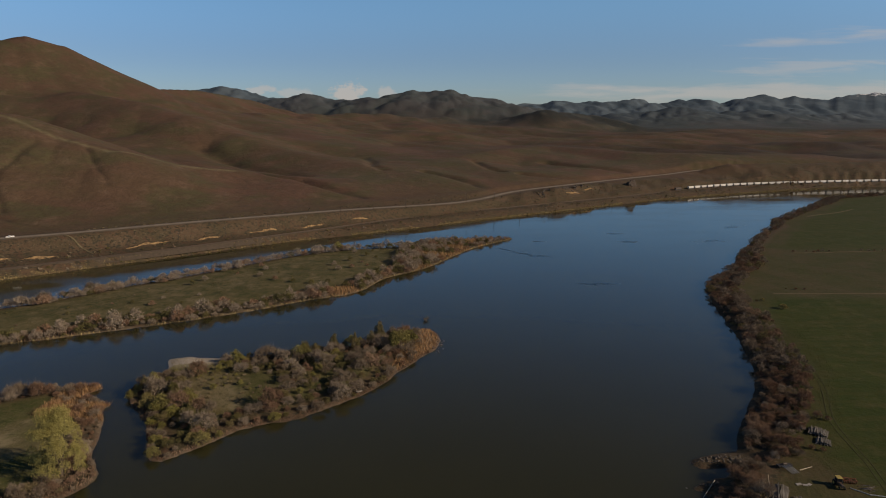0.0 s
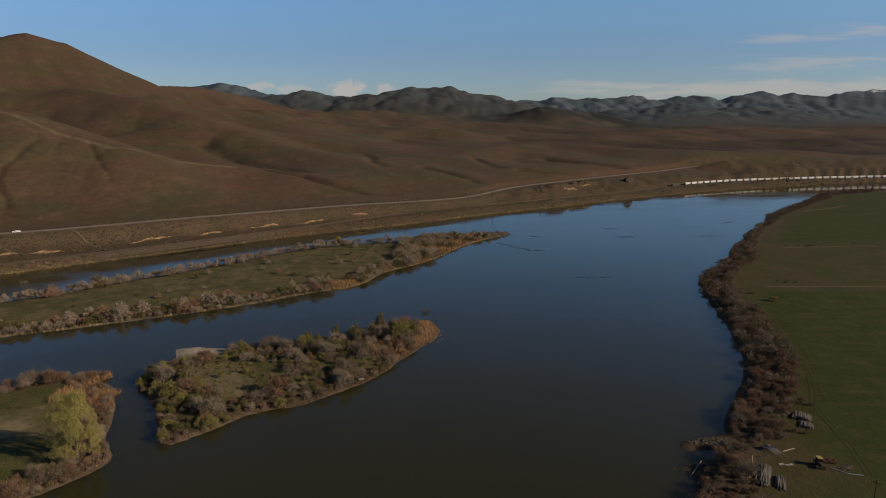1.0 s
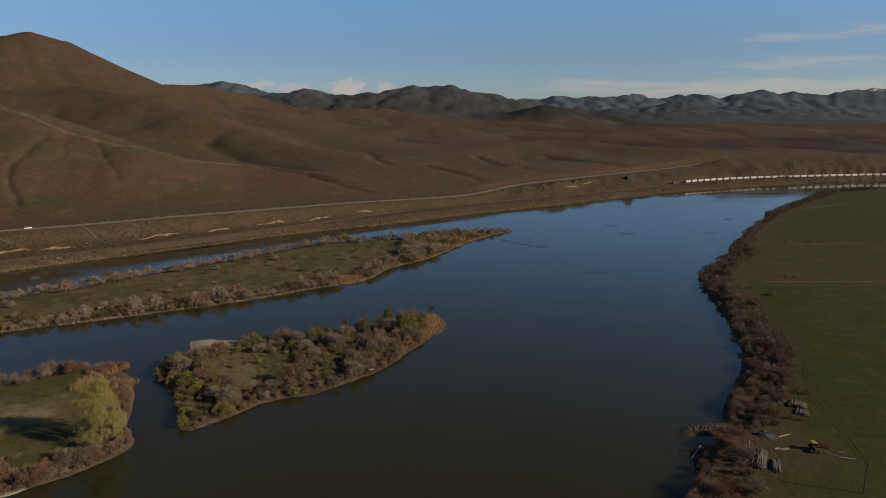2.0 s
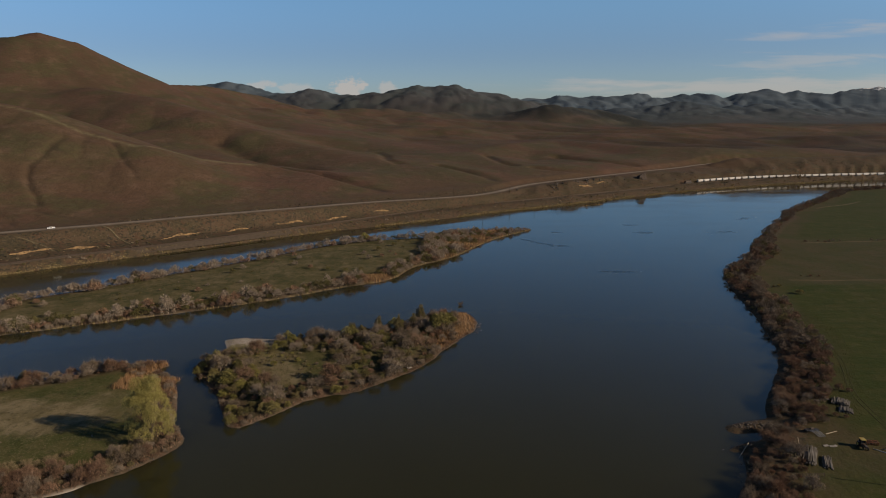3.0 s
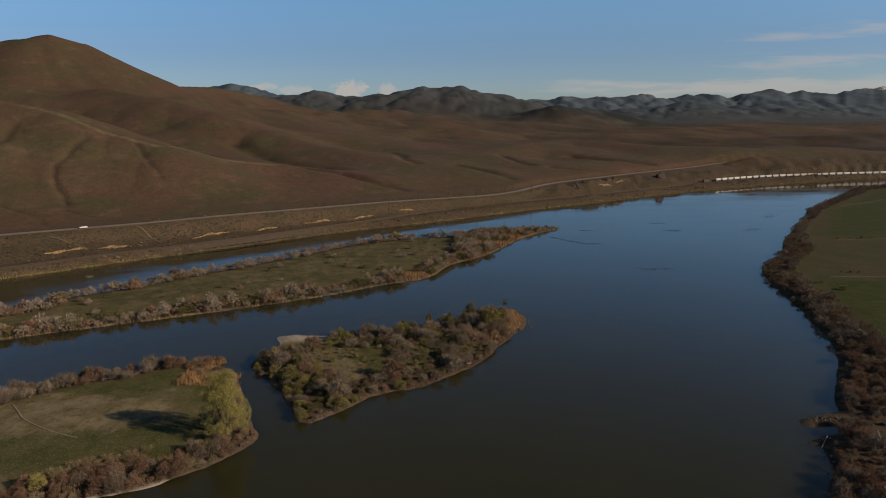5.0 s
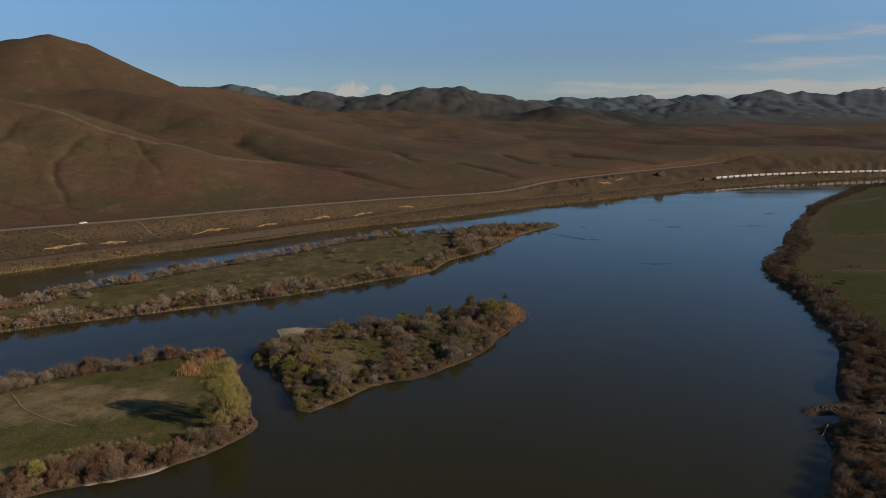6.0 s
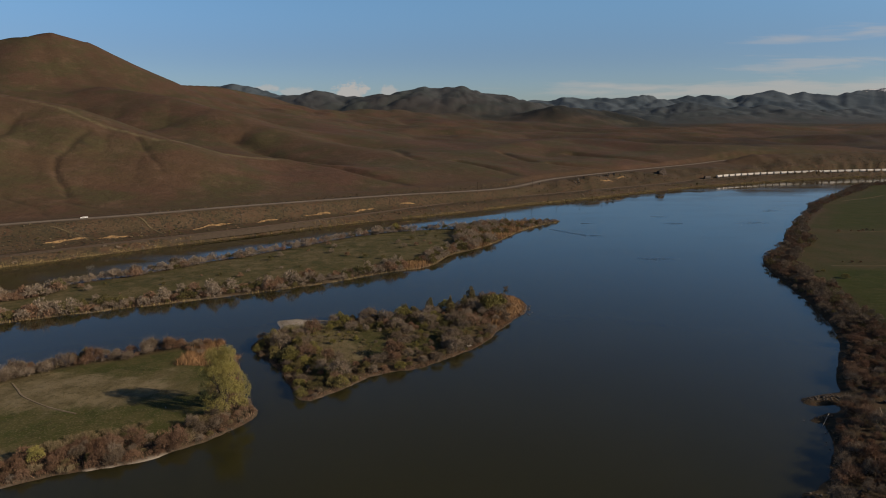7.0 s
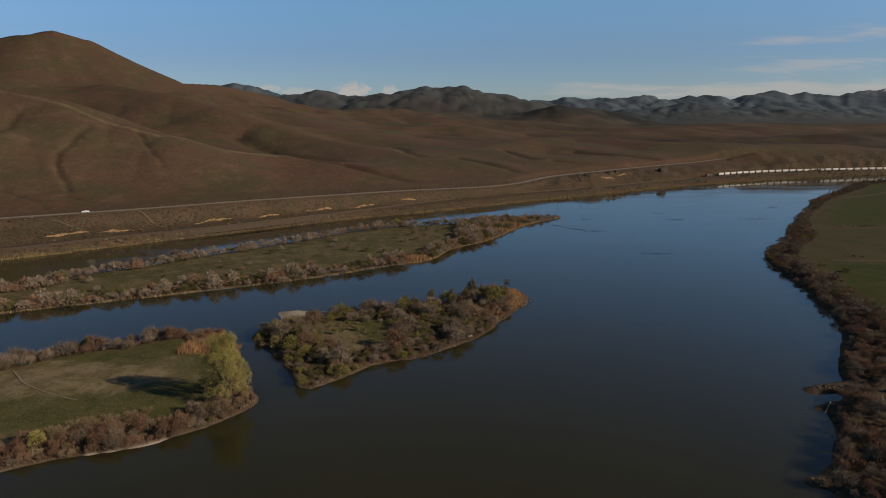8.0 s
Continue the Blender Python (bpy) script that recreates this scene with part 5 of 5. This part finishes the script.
def board_pile(name, x, y, turn, rows, long, label, category, seed, stand=0.0):
    """Weathered boards and posts laid side by side in layers, each one a piece."""
    rng = random.Random(seed)
    pile = empty(name, pose(x, y, ground_z(x, y), 0, 0, turn), label, category)
    sizes = [box(0.34, 1, 0.22, bevel=0.02), box(0.26, 1, 0.26, bevel=0.03), box(0.46, 1, 0.14, bevel=0.02)]
    shared = []
    for bm in sizes:
        mesh = bpy.data.meshes.new("plank")
        bm.to_mesh(mesh)
        bm.free()
        mesh.materials.append(OLD_WOOD)
        shared.append(mesh)
    z = 0.0
    for layer, (count, off) in enumerate(rows):
        for i in range(count):
            ln = long * rng.uniform(0.75, 1.1)
            m = pose((i - (count - 1) / 2) * 0.5 + rng.uniform(-0.08, 0.08), off + rng.uniform(-0.4, 0.4), z + rng.uniform(0, 0.06), stand * rng.uniform(0.4, 1.0), 0, rng.uniform(-5, 5))
            part("plank", rng.choice(shared), None, pile, m=m @ Matrix.Diagonal((1, ln, 1, 1)))
        z += 0.25
    return pile


board_pile("timber_stack", 136.5, 212.0, -33, [(13, 0), (13, 0.2), (12, -0.2), (9, 0.3), (5, 0)], 5.4, "weathered grey timber boards stacked in the grass", "timber stack", 1)
board_pile("timber_stack", 134.6, 205.4, -33, [(10, 0.0), (9, 0.3), (8, 0.2), (4, 0)], 4.6, "weathered grey timber boards stacked in the grass", "timber stack", 2)
board_pile("timber_stack", 132.5, 216.5, -20, [(7, 0), (5, 0.4), (3, -0.3)], 4.2, "loose grey boards heaped at the edge of the thicket", "timber stack", 9)
board_pile("timber_stack", 102.4, 172.5, -31, [(8, 0.0), (8, 0.2), (7, 0.0), (6, 0.3), (4, 0)], 12.0, "tall pile of long grey posts beside the thicket", "timber stack", 3)
board_pile("timber_stack", 105.8, 168.5, -27, [(6, 0.0), (5, 0.2), (4, 0.0)], 8.0, "small pile of grey posts and boards", "timber stack", 4)
leaning = empty("leaning_pole", pose(101.0, 177.0, ground_z(101, 177)), "pale pole leaning against the post pile", "pole")
part("shaft", rod((-1.5, -4.5, 0), (1.6, 4.0, 2.4), 0.11, 0.08), PALE_WOOD, leaning)


def tractor():
    t = empty("tractor", pose(123.3, 178.0, ground_z(123.3, 178), 0, 0, -96), "old yellow farm tractor with a cab roof", "tractor")
    part("bonnet", box(2.0, 0.9, 0.85, x=1.3, z=0.85, bevel=0.1), LOCO, t)
    part("grille", box(0.06, 0.75, 0.65, x=2.32, z=0.92), CAR_DARK, t)
    part("gearbox", box(2.6, 0.55, 0.5, x=-0.2, z=0.55, bevel=0.06), CAR_DARK, t)
    cab = part("cab", joined(*[box(0.09, 0.09, 1.35, x=x, y=y, z=1.35) for x in (-1.35, 0.15) for y in (-0.68, 0.68)]), CAR_DARK, t)
    part("roof", box(1.95, 1.75, 0.24, x=-0.6, z=2.7, bevel=0.08), YELLOW, cab)
    part("window", box(1.38, 1.28, 0.95, x=-0.6, z=1.65), GLASS_DARK, cab)
    part("seat_box", box(1.5, 1.3, 0.5, x=-0.6, z=1.1, bevel=0.05), LOCO, cab)
    for y in (-0.95, 0.95):
        rear = part("rear_wheel", rod((-0.9, y - 0.25, 0.85), (-0.9, y + 0.25, 0.85), 0.85, sides=18), RUBBER, t)
        part("rim", rod((-0.9, y - 0.27, 0.85), (-0.9, y + 0.27, 0.85), 0.45, sides=12), YELLOW, rear)
        part("mudguard", box(1.3, 0.5, 0.08, x=-0.9, y=y, z=1.74, bevel=0.03), LOCO, t)
        front = part("front_wheel", rod((1.8, y * 0.85 - 0.15, 0.5), (1.8, y * 0.85 + 0.15, 0.5), 0.5, sides=14), RUBBER, t)
        part("rim", rod((1.8, y * 0.85 - 0.17, 0.5), (1.8, y * 0.85 + 0.17, 0.5), 0.26, sides=10), YELLOW, front)
    part("exhaust", rod((1.3, 0.2, 1.7), (1.3, 0.2, 2.7), 0.05), CAR_DARK, t)


tractor()
disc = empty("disc_harrow", pose(128.0, 180.4, ground_z(128, 180.4), 0, 0, -12), "rusty orange disc harrow standing in the grass", "farm implement")
part("frame", joined(box(4.2, 0.16, 0.18, y=0.8, z=0.8), box(4.2, 0.16, 0.18, y=-0.8, z=0.8), box(0.18, 1.8, 0.18, x=-1.9, z=0.8), box(0.18, 1.8, 0.18, x=1.9, z=0.8), box(0.18, 1.8, 0.18, z=0.8)), ORANGE_PAINT, disc)
part("drawbar", rod((-2.0, 0, 0.8), (-3.6, 0.3, 0.45), 0.09), ORANGE_PAINT, disc)
for y in (-0.8, 0.8):
    part("axle", rod((-1.9, y, 0.36), (1.9, y, 0.36), 0.05), CAR_DARK, disc)
    for i in range(8):
        x = -1.75 + 0.5 * i
        part("disc", rod((x, y, 0.36), (x + 0.04, y, 0.36), 0.36, 0.33, 12), ORANGE_PAINT, disc)
        if i % 3 == 0:
            part("hanger", box(0.1, 0.1, 0.45, x=x + 0.2, y=y, z=0.36), ORANGE_PAINT, disc)

rng = random.Random(8)
heap = empty("scrap_heap", pose(131.4, 176.2, ground_z(131.4, 176.2)), "dark heap of scrap and cut branches", "scrap heap")
for i in range(26):
    a, r, h = rng.uniform(0, 6.28), rng.uniform(0, 2.4), rng.uniform(0.1, 0.9)
    part("branch", rod((r * math.cos(a) - 1.2 * rng.uniform(0.4, 1), r * math.sin(a) - rng.uniform(-0.7, 0.7), 0.05), (r * math.cos(a) + 1.1, r * math.sin(a) + rng.uniform(-0.7, 0.7), h), 0.09, 0.04, 5), DRIFTWOOD if i % 3 else BARK, heap)
for i, (ax, ay, bx, by) in enumerate(((126.3, 176.9, 130.0, 173.2), (126.6, 176.5, 130.3, 172.9), (129.9, 173.4, 133.9, 172.2))):
    pipe = empty("irrigation_pipe", pose(ax, ay, ground_z(ax, ay) + 0.12), "pale galvanised irrigation pipe lying in the grass", "pipe", "irrigation pipes")
    part("tube", rod((0, 0, 0), (bx - ax, by - ay, 0.05), 0.13, sides=10), PIPE, pipe)
    part("collar", rod((0, 0, 0), ((bx - ax) * 0.04, (by - ay) * 0.04, 0), 0.17, sides=10), PIPE, pipe)
lying = empty("peeled_pole", pose(116.3, 187.3, ground_z(116.3, 187.3) + 0.12), "pale peeled pole lying on the ground", "pole")
part("shaft", rod((0, 0, 0), (5.1, 2.0, 0.05), 0.14, 0.10), PALE_WOOD, lying)
pump = empty("pump_stand", pose(112.5, 189.6, ground_z(112.5, 189.6), 0, 0, 8), "dark river pump stand with bent grey pipes", "pump")
part("platform", box(5.0, 1.6, 0.25, z=0.5, bevel=0.03), CAR_DARK, pump)
for x in (-2.2, 2.2):
    for y in (-0.6, 0.6):
        part("post", box(0.2, 0.2, 0.9, x=x, y=y, z=-0.4), CAR_DARK, pump)
part("motor", rod((-0.6, 0, 1.05), (0.6, 0, 1.05), 0.35, sides=12), LOCO, pump)
for i in range(4):
    x = -1.5 + i * 0.8
    part("pipe", joined(rod((x, -0.6, 0.8), (x + 0.4, -2.2, 0.9), 0.10), rod((x + 0.4, -2.2, 0.9), (x + 1.2, -4.4, 0.12), 0.10)), PIPE, pump)
slab = empty("concrete_slab", pose(113.2, 179.0, ground_z(113.2, 179)), "broken pale concrete slab in the yard", "slab")
for x, y, turn, w in ((-1.6, 0.3, 10, 1.8), (0.2, -0.2, -14, 1.5), (1.6, 0.1, 30, 1.2)):
    part("piece", box(w, 1.0, 0.18, bevel=0.03), BOARD_GREY, slab, m=pose(x, y, -0.02, 2, -3, turn))
fence = empty("rail_fence", pose(90.7, 160.2, 0), "dark wooden rail fence beside the thicket", "fence")
for i in range(5):
    x = i * 2.3
    part("post", box(0.16, 0.16, 1.7, x=x, z=ground_z(90.7 + x, 160.2) - 0.3, bevel=0.02), POLE_WOOD, fence)
for i in range(4):
    za, zb = ground_z(90.7 + 2.3 * i, 160.2), ground_z(93 + 2.3 * i, 160.2)
    for up in (0.45, 0.85, 1.25):
        part("bar", rod((i * 2.3, -0.1, za + up), (i * 2.3 + 2.3, -0.1, zb + up), 0.06, 0.06, 6), POLE_WOOD, fence)
yard_pole = copy_thing(first, pose(124.0, 153.0, ground_z(124, 153), 0, 0, 60))
tagged(yard_pole, "brown wooden utility pole at the yard", group="poles of the yard")

# ---- rocks, driftwood and flotsam ----


def rock_mesh(seed):
    rng = random.Random(seed)
    bm = bmesh.new()
    bmesh.ops.create_icosphere(bm, subdivisions=1, radius=0.5)
    for v in bm.verts:
        v.co *= rng.uniform(0.75, 1.2)
    mesh = bpy.data.meshes.new("boulder")
    bm.to_mesh(mesh)
    bm.free()
    mesh.materials.append(ROCK)
    return mesh


ROCKS = [rock_mesh(i) for i in range(6)]


def rock_spread(count, x0, y0, x1, y1, wide, small, large, label, seed):
    rng = random.Random(seed)
    for i in range(count):
        k = rng.random()
        x, y = x0 + (x1 - x0) * k + rng.gauss(0, wide), y0 + (y1 - y0) * k + rng.gauss(0, wide * 0.6)
        size = rng.uniform(small, large)
        stone = part("boulder", rng.choice(ROCKS), m=pose(x, y, max(ground_z(x, y), -0.15) + 0.1 * size, rng.uniform(0, 40), rng.uniform(0, 40), rng.uniform(0, 360)) @ Matrix.Diagonal((size * 1.3, size, size * 0.8, 1)))
        tagged(stone, label, "boulder", "boulders of the shore")


rock_spread(90, 87, 196.5, 101, 198, 1.7, 0.3, 0.95, "grey-brown angular boulder on the stony spit", 1)
rock_spread(22, 80, 181.5, 88, 183, 1.0, 0.4, 0.9, "grey-brown angular boulder at the water's edge", 2)
rock_spread(50, 56, 136, 68, 136, 1.8, 0.3, 0.95, "grey-brown angular boulder on the stony spit", 3)
rock_spread(34, 67.5, 147, 84, 178, 0.9, 0.3, 0.8, "dark angular stone along the muddy shore", 7)
rock_spread(14, 59, 134, 67, 146, 0.8, 0.3, 0.7, "dark angular stone along the muddy shore", 8)
rock_spread(26, -3, 300, -2, 318, 1.4, 0.4, 1.1, "pale boulder on the island point", 4)
rock_spread(14, -117, 176, -127, 167, 0.8, 0.3, 0.6, "small pale stone on the island shore", 5)

rock_spread(46, 122, 832, 205, 898, 5.0, 1.0, 3.4, "dark boulder on the rocky bluff above the railway", 6)

stick = empty("mooring_pole", pose(79.7, 175.3, -0.3), "bleached white pole leaning out of the shallows", "pole")
part("shaft", rod((0, 0, 0), (7.6, 8.6, 1.6), 0.10, 0.16), PALE_WOOD, stick)


def driftwood(name, x, y, z, size, count, seed, label, coat=DRIFTWOOD):
    """A washed-up root or log: a stout trunk with bare limbs."""
    rng = random.Random(seed)
    log = empty(name, pose(x, y, z, 0, 0, rng.uniform(0, 360)), label, "driftwood")
    part("trunk", joined(rod((-size, 0, 0.1 * size), (size * 0.3, 0.1, 0.3 * size), 0.13 * size, 0.2 * size), rod((size * 0.3, 0.1, 0.3 * size), (size * 0.8, 0, 0.5 * size), 0.2 * size, 0.1 * size)), coat, log)
    for i in range(count):
        k = rng.uniform(-0.7, 0.7) * size
        a, up = rng.uniform(0, 6.28), rng.uniform(0.05, 0.6)
        part("limb", rod((k, 0, 0.3 * size), (k + size * 0.7 * math.cos(a), size * 0.7 * math.sin(a), 0.3 * size + up * size), 0.07 * size, 0.02 * size, 5), coat, log)


driftwood("stranded_snag", -10.2, 350.5, -0.3, 2.6, 26, 4, "tangled dark grey stump stranded in the shallow water", SNAG)
driftwood("drift_log", -36, 251.5, 0.5, 1.8, 5, 5, "bleached drift log on the island shore")
driftwood("drift_log", -5, 304, 0.4, 1.4, 4, 6, "bleached drift log on the island shore")
driftwood("drift_log", -146, 187, 2.0, 0.8, 3, 7, "small bleached log in the meadow")


def weed_bed(x, y, long, wide, turn, seed):
    """A low raft of waterweed that just breaks the surface."""
    rng = np.random.RandomState(seed)
    verts, faces = [], []
    for i in range(38):
        px, py = rng.normal(0, long * 0.35), rng.normal(0, wide * 0.35)
        r = rng.uniform(0.3, 1.0)
        base = len(verts)
        for j in range(6):
            verts.append((px + r * 1.8 * math.cos(j * 1.047) * rng.uniform(0.6, 1.2), py + r * math.sin(j * 1.047) * rng.uniform(0.5, 1.2), 0.004 + 0.0008 * i))
        faces.append(tuple(range(base, base + 6)))
    bed = new("waterweed", mesh_of("waterweed", verts, faces, WEED))
    bed.matrix_basis = pose(x, y, 0, 0, 0, turn)
    tagged(bed, "dark raft of waterweed on the river", "waterweed", kind="stuff")


for i, (x, y, long, wide, turn) in enumerate(((56, 548, 16, 3, -50), (68, 533, 18, 4, -30), (81, 524, 12, 5, 0), (172, 628, 12, 4, 0), (174, 586, 14, 6, 10), (250, 588, 22, 10, 25), (310, 668, 26, 10, 40), (108, 432, 20, 5, 0), (88, 588, 10, 2, 0))):
    weed_bed(x, y, long, wide, turn, i)

# the worn foot track across the near meadow
track = curve([(-216, 209, 0), (-209, 202, 0), (-203, 196, 0), (-189, 187.5, 0), (-175, 182, 0)], 1.5)
track[:, 2] = [ground_z(px, py) for px, py, _ in track]
path_ob = part("foot_track", mesh_of("foot_track", *strip(track, [(-0.5, -0.1), (-0.26, 0.20), (0.26, 0.16), (0.5, -0.1)]), TROD))
tagged(path_ob, "pale trodden track across the near meadow", "track", kind="structure")

# wheel ruts along the field's edge
for off in (-0.9, 0.9):
    rut = curve([(184, 330, 0), (176, 303, 0), (163, 256, 0), (147.5, 222, 0), (143, 201, 0), (141, 190, 0), (136, 172, 0)], 3)
    rut[:, 2] = [ground_z(px, py) for px, py, _ in rut]
    rut_ob = part("wheel_rut", mesh_of("wheel_rut", *strip(rut, [(off - 0.28, -0.05), (off - 0.16, 0.05), (off + 0.16, 0.05), (off + 0.28, -0.05)]), RUT))
    tagged(rut_ob, "bare wheel rut through the grass at the field edge", "track", kind="structure")

# pale field boundaries
for points in ([(214, 397, 0), (286, 396, 0), (360, 399, 0), (460, 404, 0)], [(292, 522, 0), (343, 526, 0), (420, 534, 0), (520, 545, 0)], [(505, 778, 0), (470, 752, 0), (436, 734, 0), (418, 722, 0)]):
    line = curve(points, 5)
    line[:, 2] = [ground_z(px, py) for px, py, _ in line]
    edge = part("field_boundary", mesh_of("field_boundary", *strip(line, [(-0.8, -0.1), (-0.6, 0.12), (0.6, 0.12), (0.8, -0.1)]), EARTH))
    tagged(edge, "narrow strip of bare pale earth between fields", "track", kind="structure")

# dirt tracks that climb the far bank from the railway to the highway
for points in ([(-364, 477, 0), (-356, 478, 0), (-344, 477, 0), (-331, 470, 0)], [(-314, 514, 0), (-305, 512, 0), (-294, 507, 0), (-284, 500, 0)]):
    line = curve(points, 3)
    line[:, 2] = [ground_z(px, py) for px, py, _ in line]
    lane = part("dirt_track", mesh_of("dirt_track", *strip(line, [(-1.2, -0.3), (-0.8, 0.25), (0.8, 0.25), (1.2, -0.3)]), EARTH))
    tagged(lane, "pale dirt track climbing the far bank", "track", kind="structure")
